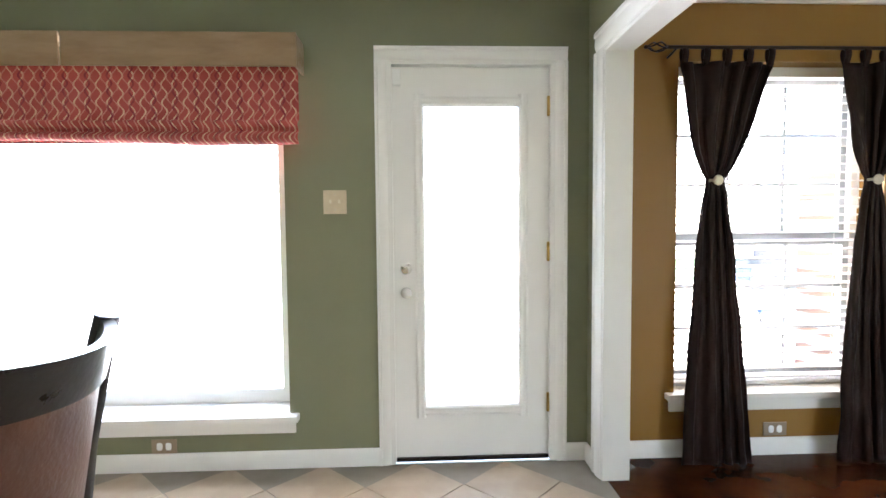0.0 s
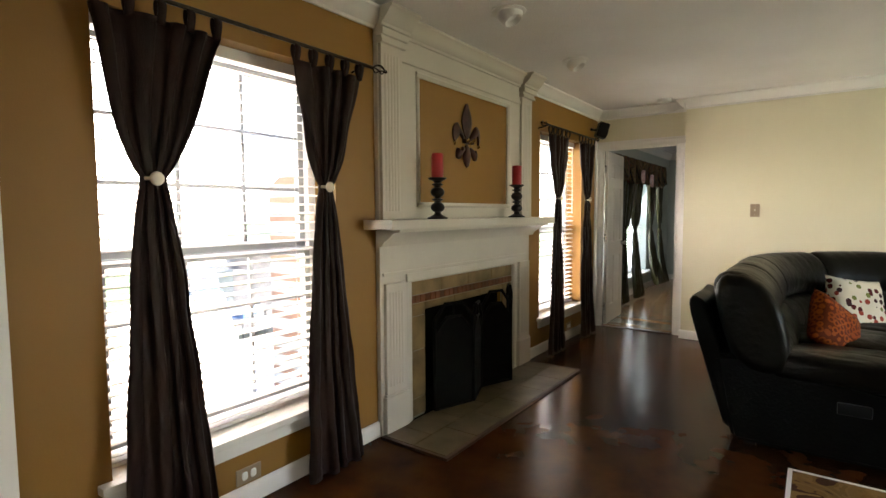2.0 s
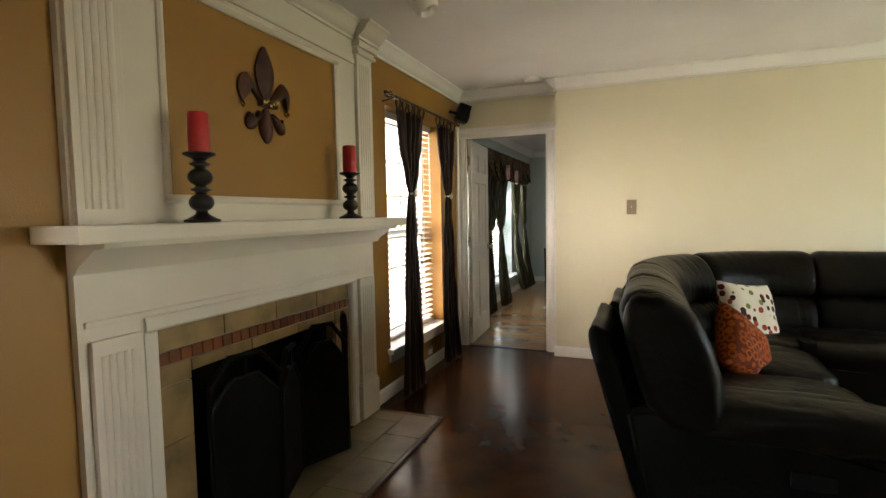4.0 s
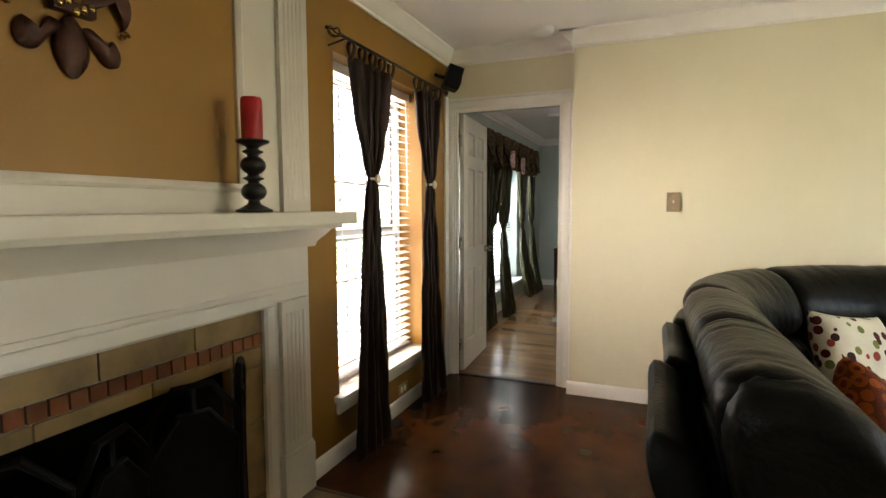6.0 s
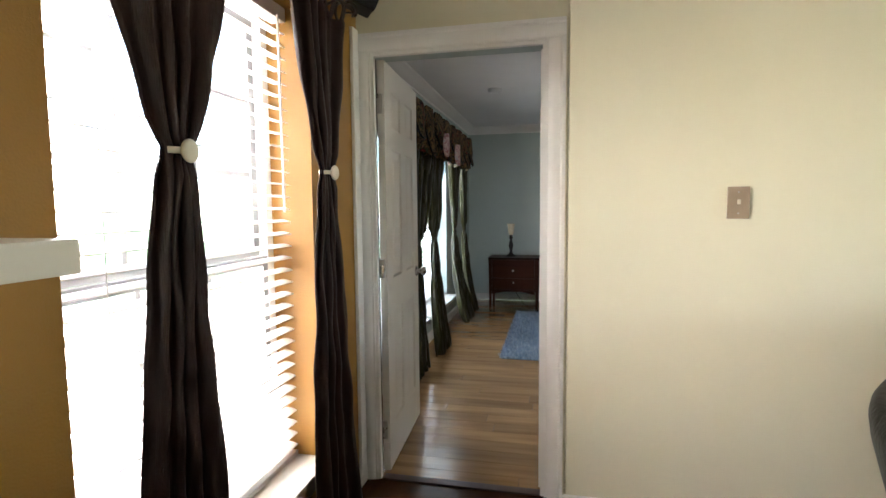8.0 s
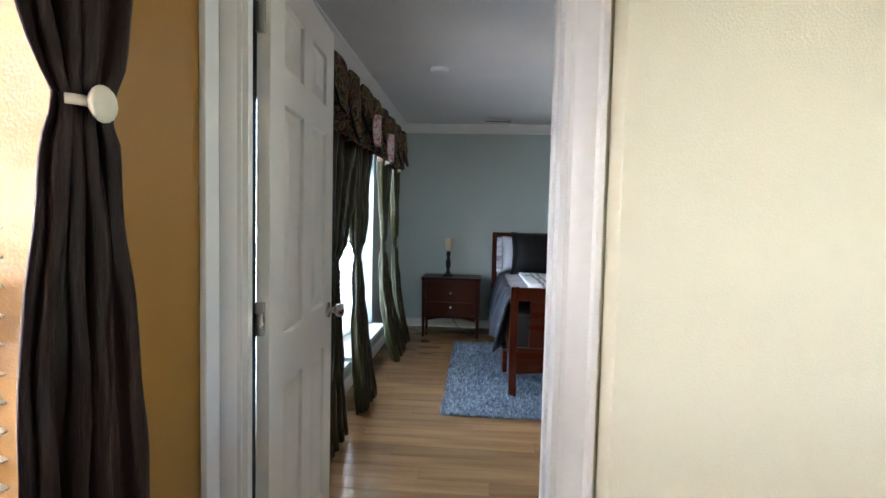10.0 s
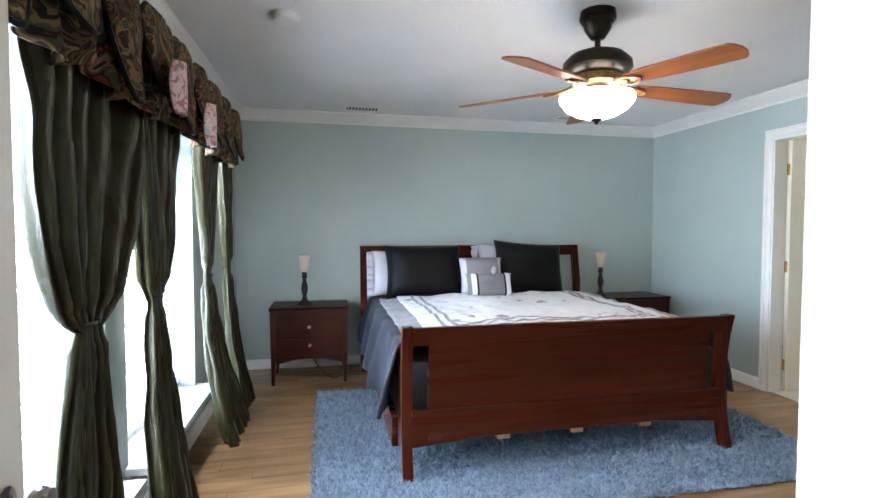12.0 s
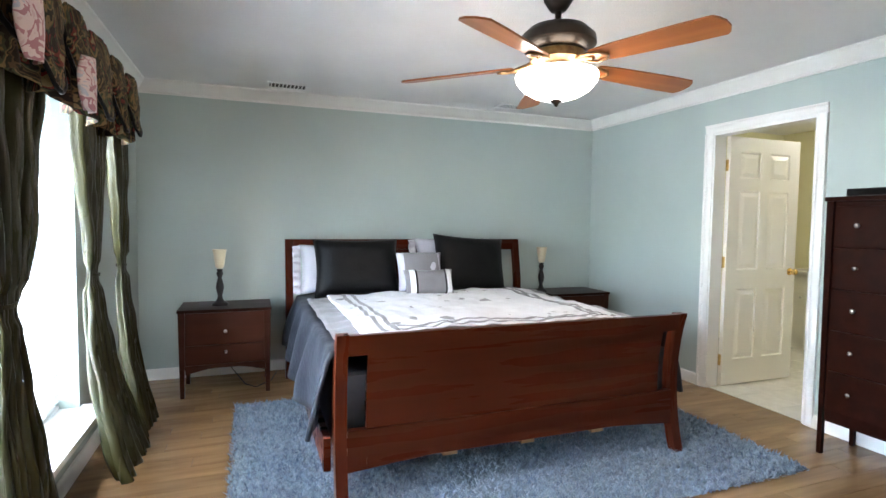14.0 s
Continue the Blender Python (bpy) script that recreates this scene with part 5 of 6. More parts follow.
part("end_wing", back_roll(-0.05, 0.17, WING, 3.3, 0.006, 0.08, 30), LEATHER, sofa, "padded leather wing at the sofa's end", smooth=180)
for i, (cx, cy, sx, sy) in enumerate(((5.45, 1.05, 0.34, 0.36), (6.10, 1.05, 0.33, 0.36), (6.72, 0.98, 0.34, 0.40), (6.70, 0.40, 0.36, 0.33), (6.68, -0.26, 0.36, 0.34), (6.68, -0.95, 0.36, 0.34))):
    leather("seat_cushion", cx, cy, 0.36, sx, sy, 0.13, p=4, wrinkle=0.012, seed=20 + i, n=56)
part("base", boxes((SX + 0.19, 0.80, 0.04, 6.45, 1.60, 0.27), (6.42, -1.6, 0.04, 7.20, 1.40, 0.27), bevel=0.03), LEATHERSIDE, sofa, smooth=60)
part("footrest", boxes((5.16, 0.72, 0.08, 6.38, 0.80, 0.36), (6.34, -1.6, 0.08, 6.42, 0.70, 0.36), bevel=0.025), LEATHER, sofa, smooth=60)
part("console", boxes((6.40, 0.66, 0.28, 6.56, 0.74, 0.50), bevel=0.02), LEATHER, sofa, smooth=60)
for x, y in ((5.05, 0.85), (5.05, 1.5), (6.5, 1.5), (7.1, 1.3), (6.5, -1.5), (7.1, -1.5)):
    part("foot", boxes((x - 0.03, y - 0.03, 0, x + 0.03, y + 0.03, 0.045)), BLACKPL, sofa)


def pillow_mesh(sx, sz, t, seed=1, n=22):
    """A plump cushion with pinched corners, thickness along y."""
    bm = bmesh.new()
    for side in (-1, 1):
        def fn(u, v):
            a, b = 2 * u - 1, 2 * v - 1
            th = t * max(0.0, (1 - a ** 4) * (1 - b ** 4)) ** 0.55
            w = 0.012 * noise.noise(Vector((a * 2, b * 2, seed))) * (1 - a * a) * (1 - b * b)
            return (sx * a * (1 - 0.07 * (1 - b * b)), side * (th + w), sz * b * (1 - 0.07 * (1 - a * a)))
        sheet(fn, n, n, bm)
    bmesh.ops.remove_doubles(bm, verts=bm.verts[:], dist=0.0005)
    bmesh.ops.recalc_face_normals(bm, faces=bm.faces[:])
    return bm


def pillow(name, label, mat, loc, rot, s=0.21, seed=1):
    ob = new(name, mesh_of(name, pillow_mesh(s, s, 0.085, seed), mat, 180))
    ob.matrix_basis = pose(*loc, *rot)
    return tagged(ob, label, "pillow")


pillow("throw_pillow", "cream throw pillow with red and green dots on the sofa", DOTS, (6.70, 0.97, 0.59), (-22, 8, -52), 0.22, 3)
pillow("throw_pillow", "rust orange throw pillow with a ring pattern on the sofa", RINGS, (5.93, 1.12, 0.54), (-30, 36, -48), 0.20, 4)
pillow("throw_pillow", "rust orange throw pillow against the sofa back", RINGS, (6.99, -0.28, 0.56), (-15, 5, -88), 0.21, 5)
rug = thing("area_rug", "tan and brown floral area rug in front of the sofa", "rug", (5.5, -0.3, 0))
part("carpet", boxes((-1.0, -1.4, 0.001, 0.82, 1.05, 0.012), bevel=0.004), RUGTAN, rug)
rug2 = thing("accent_rug", "small tan floral rug with a pale border", "rug", (4.12, 0.60, 0))
part("carpet", boxes((-0.62, -0.7, 0.001, 0.66, 0.69, 0.011)), RUGTAN, rug2)
part("border", boxes((-0.64, -0.72, 0.001, -0.62, 0.71, 0.012), (0.66, -0.72, 0.001, 0.68, 0.71, 0.012), (-0.62, 0.69, 0.001, 0.66, 0.71, 0.012), (-0.62, -0.72, 0.001, 0.66, -0.70, 0.012)), WHITECLOTH, rug2, "pale woven border")

# ---- bedroom ----


def tapered_leg(w, h, x, y, dx=0.0):
    bm = bmesh.new()
    a, b = w / 2, w / 3.2
    loop_faces(bm, [[(x + dx - b, y - b, 0), (x + dx + b, y - b, 0), (x + dx + b, y + b, 0), (x + dx - b, y + b, 0)], [(x - a, y - a, h), (x + a, y - a, h), (x + a, y + a, h), (x - a, y + a, h)]])
    bmesh.ops.recalc_face_normals(bm, faces=bm.faces[:])
    return bm


def knob(parent, x, y, z, axis):
    k = lathe([(0.006, 0), (0.006, 0.010), (0.013, 0.016), (0.014, 0.022), (0.009, 0.028), (0.001, 0.029)], 14)
    bmesh.ops.transform(k, matrix=pose(x, y, z, *axis), verts=k.verts)
    part("knob", k, NICKEL, parent, "round brushed nickel knob", smooth=60)


bed = thing("bed", "king-size cherry wood bed with a curved sleigh footboard", "bed", (0, 0, 0))
BL, BR = 2.395, 0.405


def sleigh(z):
    """The footboard's curve: how far it stands towards the foot at height z."""
    return 10.125 - 0.055 * ((z - 0.42) / 0.38) ** 2


def curved_board(y0, y1, z0, z1, th, arch=0.0):
    n, m = 14, 12
    bm = bmesh.new()
    rings = []
    for i in range(n + 1):
        z = z0 + (z1 - z0) * i / n
        rings.append([(sleigh(z), y0, z), (sleigh(z) + th, y0, z), (sleigh(z) + th, y1, z), (sleigh(z), y1, z)])
    loop_faces(bm, rings)
    bmesh.ops.recalc_face_normals(bm, faces=bm.faces[:])
    return bm


for y0, y1 in ((BL - 0.055, BL), (BR, BR + 0.055)):
    part("foot_post", curved_board(y0, y1, 0.012, 0.815, 0.06), CHERRYV, bed, smooth=30)
part("foot_panel", curved_board(BR + 0.145, BL - 0.145, 0.20, 0.73, 0.028), CHERRY, bed, smooth=30)
part("foot_rail", curved_board(BR + 0.055, BL - 0.055, 0.714, 0.812, 0.034), CHERRY, bed, smooth=30)
low = bmesh.new()
ya, yb = BR + 0.055, BL - 0.055
rings = []
for i in range(25):
    y = ya + (yb - ya) * i / 24
    zl = 0.165 + 0.05 * math.sin(math.pi * i / 24)
    x = sleigh(0.24)
    rings.append([(x, y, zl), (x + 0.034, y, zl), (x + 0.034, y, 0.362), (x, y, 0.362)])
loop_faces(low, rings)
bmesh.ops.recalc_face_normals(low, faces=low.faces[:])
part("foot_lower_rail", low, CHERRY, bed, smooth=30)
HX = 12.17
for y in (BL + 0.03, BR - 0.09):
    part("head_post", slab([(0.05, 0.0), (0.11, 0.0), (0.06, 0.45), (0.07, 0.8), (0.135, 1.16), (0.085, 1.16), (0.02, 0.8), (0.0, 0.45)], 1, y, y + 0.06, None), CHERRYV, bed, m=pose(HX, 0, 0))
part("head_rail", boxes((HX + 0.075, BR - 0.03, 1.06, HX + 0.115, BL + 0.03, 1.16), bevel=0.008), CHERRY, bed)
part("head_panel", boxes((HX + 0.06, BR + 0.12, 0.45, HX + 0.085, BL - 0.12, 1.07)), CHERRY, bed)
for y in (BL + 0.01, BR - 0.05):
    part("side_rail", boxes((10.17, y, 0.16, HX + 0.03, y + 0.035, 0.32), bevel=0.006), CHERRY, bed)
for y in (0.9, 1.35, 1.8):
    part("slat_block", boxes((10.2, y - 0.04, 0.135, 10.32, y + 0.04, 0.2), bevel=0.004), PINE, bed, "raw pine support block")
mattress = tagged(new("mattress", mesh_of("mattress", boxes((10.19, BR + 0.02, 0.18, HX, BL - 0.02, 0.60), bevel=0.05), DUVET, 60)), "slate grey covered mattress and box spring under the duvet", "mattress")


def duvet_fn(u, v):
    """Across the bed from one hem to the other; v runs from head to foot."""
    x = HX - 0.02 - (HX - 10.22) * v
    s = u * 2 - 1
    half, drop = 1.00, 0.40
    L = half + drop
    d = abs(s) * L
    if d < half:
        y, z = d, 0.735 - 0.03 * (d / half) ** 4
    else:
        q = (d - half) / drop
        y = half + 0.055 * math.sin(q * math.pi / 2) + 0.03 * q
        z = 0.705 - drop * (q ** 1.15)
    puff = 0.018 * noise.noise(Vector((x * 2.2, s * 3.1, 1))) + 0.010 * noise.noise(Vector((x * 6, s * 7, 5)))
    if d > half:
        puff += 0.030 * math.sin(x * 13 + 2 * noise.noise(Vector((x * 2, 0, 3)))) * ((d - half) / drop)
        y += puff * 1.4
    else:
        z += puff
    return (x, 1.40 + math.copysign(y, s), z)


duvet = tagged(new("duvet", mesh_of("duvet", sheet(duvet_fn, 70, 60), DUVET, 180)), "slate grey satin duvet draped over the bed sides", "duvet")
mod = duvet.modifiers.new("thickness", "SOLIDIFY")
mod.thickness, mod.offset = 0.02, -1


def quilt_layer(y0, y1, x0, x1, lift, seed):
    def fn(u, v):
        x, y = x0 + (x1 - x0) * v, y0 + (y1 - y0) * u
        d = abs(y - 1.40)
        z = 0.735 - 0.03 * min(1.1, d) ** 4 + 0.018 * noise.noise(Vector((x * 2.2, (y - 1.4) / 1.40 * 3.1, 1))) + 0.016 * noise.noise(Vector((x * 8, y * 11, seed))) + 0.006 * noise.noise(Vector((x * 24, y * 20, seed)))
        return (x, y + 0.01 * noise.noise(Vector((x * 3, 0, seed))), z + lift)
    return sheet(fn, 60, 60)


cover = thing("coverlet", "white quilted coverlet with grey bands across the bed", "blanket", (0, 0, 0))
part("grey_band", quilt_layer(0.46, 2.36, 10.24, 11.72, 0.020, 3), GREYSATIN, cover, "grey satin border", smooth=180, thick=0.006)
part("white_field", quilt_layer(0.58, 2.22, 10.30, 11.70, 0.030, 4), WHITECLOTH, cover, "crumpled white quilted field", smooth=180, thick=0.008)
for y in (0.70, 0.76, 2.04, 2.10):
    part("stripe", quilt_layer(y - 0.012, y + 0.012, 10.34, 11.69, 0.037, 4), GREYSATIN, cover, smooth=180, thick=0.003)
for x in (10.36, 10.44):
    part("stripe", quilt_layer(0.78, 2.02, x - 0.012, x + 0.012, 0.037, 4), GREYSATIN, cover, smooth=180, thick=0.003)


def bed_pillow(name, label, loc, rot, sx, sz, t, mat, ruffle=None, bands=()):
    o = thing(name, label, "pillow", loc, 0)
    o.matrix_basis = pose(*loc, *rot)
    part("case", pillow_mesh(sx, sz, t, sx * 9), mat, o, smooth=180)
    if ruffle:
        def fn(u, v):
            a = 2 * u - 1
            return (-sx + 0.01 - 0.06 * v, 0.018 * math.sin(u * 40) * v, sz * 0.97 * a + 0.01 * math.sin(u * 23) * v)
        part("ruffle", sheet(fn, 60, 4), ruffle, o, "pale grey ruffled edge", smooth=180, thick=0.003)
    for x0, x1, m2 in bands:
        bm = bmesh.new()
        for side in (-1, 1):
            def fn(u, v, side=side):
                a, b = x0 + (x1 - x0) * u, 2 * v - 1
                th = t * max(0.0, (1 - (a / sx) ** 4) * (1 - b ** 4)) ** 0.55
                return (a, side * (th + 0.004), sz * b * 0.99)
            sheet(fn, 4, 20, bm)
        part("band", bm, m2, o, smooth=180)
    return o


bed_pillow("sham_pillow", "large charcoal sham pillow with a ruffled pale edge", (11.86, 1.96, 0.95), (-16, 0, -90), 0.34, 0.235, 0.11, CHARCOAL, None)
bed_pillow("sham_pillow", "large charcoal sham pillow leaning on the headboard", (11.84, 1.00, 0.965), (-18, 4, -88), 0.33, 0.245, 0.11, CHARCOAL, None)
bed_pillow("sleeping_pillow", "pale grey ruffled pillow behind the dark sham", (12.02, 2.08, 0.93), (-12, 0, -90), 0.31, 0.20, 0.08, LILAC, LILAC)
bed_pillow("sleeping_pillow", "pale grey ruffled pillow behind the dark sham", (12.02, 1.10, 0.96), (-12, 0, -90), 0.33, 0.22, 0.08, LILAC, LILAC)
bed_pillow("square_pillow", "grey square pillow with a pale border", (11.70, 1.49, 0.92), (-18, 0, -90), 0.19, 0.16, 0.07, LILAC, None, ((-0.14, 0.14, GREYSATIN),))
bed_pillow("bolster_pillow", "small grey pillow with white and dark end bands", (11.56, 1.46, 0.85), (-22, 0, -90), 0.20, 0.105, 0.07, GREYSATIN, None, ((-0.165, -0.125, WHITECLOTH), (0.125, 0.165, WHITECLOTH), (-0.125, -0.11, CHARCOAL), (0.11, 0.125, CHARCOAL)))


def nightstand(x, y, label):
    """Front faces -x; x is the front face."""
    t = thing("nightstand", label, "nightstand", (x, y, 0), group="nightstands beside the bed")
    w, d, h = 0.315, 0.42, 0.655
    part("top", boxes((-0.015, -w - 0.012, h - 0.022, d, w + 0.012, h), bevel=0.005), DRESSERWOOD, t)
    part("body", boxes((0.012, -w + 0.02, 0.21, d - 0.01, w - 0.02, h - 0.022)), NIGHTWOOD, t)
    for yy in (-w + 0.018, w - 0.018):
        for xx in (0.018, d - 0.03):
            part("leg", tapered_leg(0.046, h - 0.022, xx, yy), NIGHTWOOD, t)
    for z0, dz, kz in ((0.243, 0.143, 0.337), (0.392, 0.235, 0.490)):
        dr = part("drawer", boxes((0.0, -w + 0.045, z0, 0.014, w - 0.045, z0 + dz), bevel=0.003), NIGHTWOOD, t)
        knob(dr, 0.0, 0, kz, (0, -90, 0))
    pts = [(-w + 0.04, 0.24), (w - 0.04, 0.24)] + [(w - 0.04 - (2 * w - 0.08) * k / 10, 0.175 + 0.045 * math.sin(math.pi * k / 10)) for k in range(11)]
    part("apron", slab(pts, 0, 0.002, 0.016), NIGHTWOOD, t)


nightstand(11.94, 2.93, "cherry wood nightstand with two drawers by the window side")
nightstand(11.94, -0.20, "cherry wood nightstand with two drawers")


def table_lamp(x, y, z, label):
    t = thing("table_lamp", label, "lamp", (x, y, z), group="bedside lamps")
    part("base", lathe([(0.062, 0), (0.062, 0.012), (0.05, 0.022), (0.030, 0.034), (0.022, 0.05), (0.016, 0.075), (0.024, 0.105), (0.030, 0.14), (0.024, 0.18), (0.014, 0.215), (0.022, 0.235), (0.026, 0.25), (0.018, 0.262), (0.024, 0.275), (0.012, 0.285), (0.001, 0.286)], 20), EBONY, t, "turned black lamp base", smooth=50)
    part("shade", lathe([(0.018, 0.283), (0.030, 0.295), (0.036, 0.33), (0.045, 0.40), (0.052, 0.43), (0.049, 0.428), (0.040, 0.40), (0.030, 0.33), (0.012, 0.30)], 20), LAMPGLASS, t, "cream glass tulip shade", smooth=60)


table_lamp(12.12, 2.975, 0.656, "small black table lamp with cream glass shade on the nightstand")
table_lamp(12.12, 0.13, 0.656, "small black table lamp with cream glass shade on the nightstand")
cable = tagged(new("lamp_cable", mesh_of("lamp_cable", tube([(12.30, 2.98, 0.30), (12.25, 2.9, 0.12), (12.15, 2.80, 0.012), (12.05, 2.72, 0.008), (12.2, 2.6, 0.008), (12.4, 2.55, 0.02)], 0.004, 6), BLACKPL, 60)), "thin dark cable trailing behind the nightstand", "cable")

# ---- rug: a thick shaggy pile ----
shag = thing("shag_rug", "blue-grey shaggy rug under the bed", "rug", (0, 0, 0))
RX0, RX1, RY0, RY1 = 9.66, 11.66, -0.08, 2.86
part("backing", boxes((RX0 + 0.02, RY0 + 0.02, 0.0, RX1 - 0.02, RY1 - 0.02, 0.01)), SHAG, shag)
rng = np.random.default_rng(5)
nt = 60000
px = rng.uniform(RX0, RX1, nt)
py = rng.uniform(RY0, RY1, nt)
ang, ln, wd = rng.uniform(0, 6.283, nt), rng.uniform(0.016, 0.036, nt), rng.uniform(0.004, 0.009, nt)
hh = rng.uniform(0.012, 0.040, nt)
dx, dy = np.cos(ang), np.sin(ang)
base = np.stack([px - dy * wd, py + dx * wd, np.full(nt, 0.006)], 1)
base2 = np.stack([px + dy * wd, py - dx * wd, np.full(nt, 0.006)], 1)
tip = np.stack([px + dx * ln, py + dy * ln, hh], 1)
co = np.stack([base, base2, tip], 1).reshape(-1, 3)
me = bpy.data.meshes.new("tuft")
me.vertices.add(nt * 3)
me.vertices.foreach_set("co", co.ravel())
me.loops.add(nt * 3)
me.loops.foreach_set("vertex_index", np.arange(nt * 3))
me.polygons.add(nt)
me.polygons.foreach_set("loop_start", np.arange(nt) * 3)
me.polygons.foreach_set("loop_total", np.full(nt, 3))
me.update()
me.materials.append(SHAG)
ob = new("tuft", me)
ob.parent = shag
tagged(ob, kind="stuff")

# ---- dresser, television ----
dresser = thing("dresser", "tall dark cherry five-drawer dresser with nickel knobs", "dresser", (9.36, -0.68, 0))
part("top", boxes((-0.47, 0, 1.465, 0.47, 0.345, 1.49), bevel=0.005), DRESSERWOOD, dresser)
part("body", boxes((-0.43, 0.01, 0.20, 0.43, 0.315, 1.465)), DRESSERWOOD, dresser)
for sx in (-0.445, 0.445):
    for sy in (0.025, 0.313):
        part("leg", tapered_leg(0.038, 1.465, sx, sy), DRESSERWOOD, dresser)
for i in range(5):
    z0 = 0.271 + i * 0.2345
    dr = part("drawer", boxes((-0.415, 0.315, z0, 0.415, 0.330, z0 + 0.2265), bevel=0.003), DRESSERWOOD, dresser)
    for sx in (-0.29, 0.29):
        knob(dr, sx, 0.33, z0 + 0.12, (-90, 0, 0))
part("apron", boxes((-0.42, 0.30, 0.20, 0.42, 0.318, 0.268)), DRESSERWOOD, dresser)
media = thing("media_box", "flat black media box on the dresser", "media player", (9.58, -0.50, 1.49))
part("case", boxes((-0.17, -0.11, 0.004, 0.17, 0.11, 0.045), bevel=0.006), BLACKPL, media)
part("front", boxes((-0.16, 0.11, 0.010, 0.16, 0.113, 0.038)), MESHBLACK, media)
tv = thing("television", "black flat television standing on the dresser", "television", (9.10, -0.52, 1.49))
part("screen_frame", boxes((-0.42, -0.02, 0.07, 0.42, 0.03, 0.60), bevel=0.008), BLACKPL, tv)
part("screen", boxes((-0.39, 0.031, 0.10, 0.39, 0.033, 0.57)), BLACKPL, tv)
part("stand", boxes((-0.16, -0.09, 0.0, 0.16, 0.09, 0.012), (-0.04, -0.015, 0.012, 0.04, 0.015, 0.08), bevel=0.004), BLACKPL, tv)

# ---- ceiling fan ----
fan = thing("ceiling_fan", "dark bronze ceiling fan with wooden blades and lit bowl", "ceiling fan", (9.86, 1.44, HB))
FANWOOD = wood("fan_blade_wood", (0.36, 0.125, 0.035), (0.24, 0.075, 0.02), 0.35, 0, 0.2, 5.0)
part("canopy", lathe([(0.086, 0), (0.090, -0.028), (0.090, -0.040), (0.080, -0.046), (0.080, -0.056), (0.070, -0.064), (0.064, -0.090), (0.046, -0.118), (0.034, -0.134), (0.018, -0.138)], 28), BRONZE, fan, smooth=50)
part("downrod", rod((0, 0, -0.12), (0, 0, -0.20), 0.014), BRONZE, fan, smooth=60)
part("motor", lathe([(0.03, -0.185), (0.07, -0.193), (0.13, -0.215), (0.168, -0.252), (0.172, -0.285), (0.15, -0.308), (0.11, -0.318)], 36), BRONZE, fan, smooth=50)
part("motor_band", lathe([(0.10, -0.312), (0.125, -0.324), (0.122, -0.358), (0.095, -0.370), (0.05, -0.374)], 36), ANTIQUE, fan, "pierced antique brass band", smooth=50)
part("switch_housing", lathe([(0.062, -0.370), (0.064, -0.40), (0.058, -0.428), (0.04, -0.43)], 28), BRONZE, fan, smooth=50)
bowl = part("bowl", lathe([(r * 0.88, z) for r, z in [(0.205, -0.412), (0.212, -0.424), (0.205, -0.448), (0.172, -0.484), (0.12, -0.511), (0.06, -0.528), (0.02, -0.531), (0.06, -0.523), (0.12, -0.505), (0.168, -0.478), (0.198, -0.446), (0.203, -0.424)]], 40), BULBGLASS, fan, "glowing frosted glass bowl", smooth=60)
bowl.visible_shadow = False
part("bowl_finial", lathe([(0.028, -0.527), (0.026, -0.536), (0.012, -0.545), (0.008, -0.555), (0.001, -0.559)], 16), BRONZE, fan, smooth=60)
blade_outline = [(0.20, -0.045), (0.30, -0.058), (0.60, -0.068), (0.72, -0.066), (0.735, -0.05), (0.748, -0.02), (0.748, 0.02), (0.735, 0.05), (0.72, 0.066), (0.60, 0.068), (0.30, 0.058), (0.20, 0.045)]
for k in range(5):
    m = pose(0, 0, -0.368, 0, 0, -163 + 72 * k) @ pose(0, 0, 0, -12, 2.5, 0)
    b = part("blade", slab(blade_outline, 2, -0.004, 0.004), FANWOOD, fan, "honey-brown wooden blade", m=m)
    arm = tube([(0.09, 0, 0.02), (0.14, 0.0, 0.005), (0.20, 0.0, -0.009)], [0.014, 0.012, 0.010], 8)
    for s in (-1, 1):
        tube([(0.12, 0, 0.01), (0.16, s * 0.030, -0.004), (0.20, s * 0.040, -0.010), (0.25, s * 0.028, -0.010), (0.27, 0, -0.010)], 0.007, 6, arm)
    part("blade_iron", arm, ANTIQUE, b, "pierced brass blade bracket", smooth=60)


def ceiling_vent(x, y):
    t = thing("ceiling_vent", "white slotted ceiling air vent", "vent", (x, y, HB), group="ceiling vents")
    part("backing", boxes((-0.065, -0.14, -0.003, 0.065, 0.14, -0.0005)), BLACKPL, t)
    part("frame", boxes((-0.085, -0.16, -0.008, 0.085, -0.14, -0.0005), (-0.085, 0.14, -0.008, 0.085, 0.16, -0.0005), (-0.085, -0.14, -0.008, -0.065, 0.14, -0.0005), (0.065, -0.14, -0.008, 0.085, 0.14, -0.0005)), VINYL, t)
    for i in range(9):
        bm = boxes((-0.062, -0.002, -0.006, 0.062, 0.008, -0.0045))
        part("slat", bm, VINYL, t, m=pose(0, -0.12 + i * 0.03, -0.002, 25))


ceiling_vent(12.25, 2.46)
ceiling_vent(12.20, 0.43)
smoke2 = thing("smoke_detector", "round white smoke detector on the bedroom ceiling", "smoke detector", (10.24, 2.965, HB))
part("base", lathe([(0.07, 0), (0.07, -0.012), (0.062, -0.03), (0.04, -0.036), (0.002, -0.037)], 24), VINYL, smoke2, smooth=40)

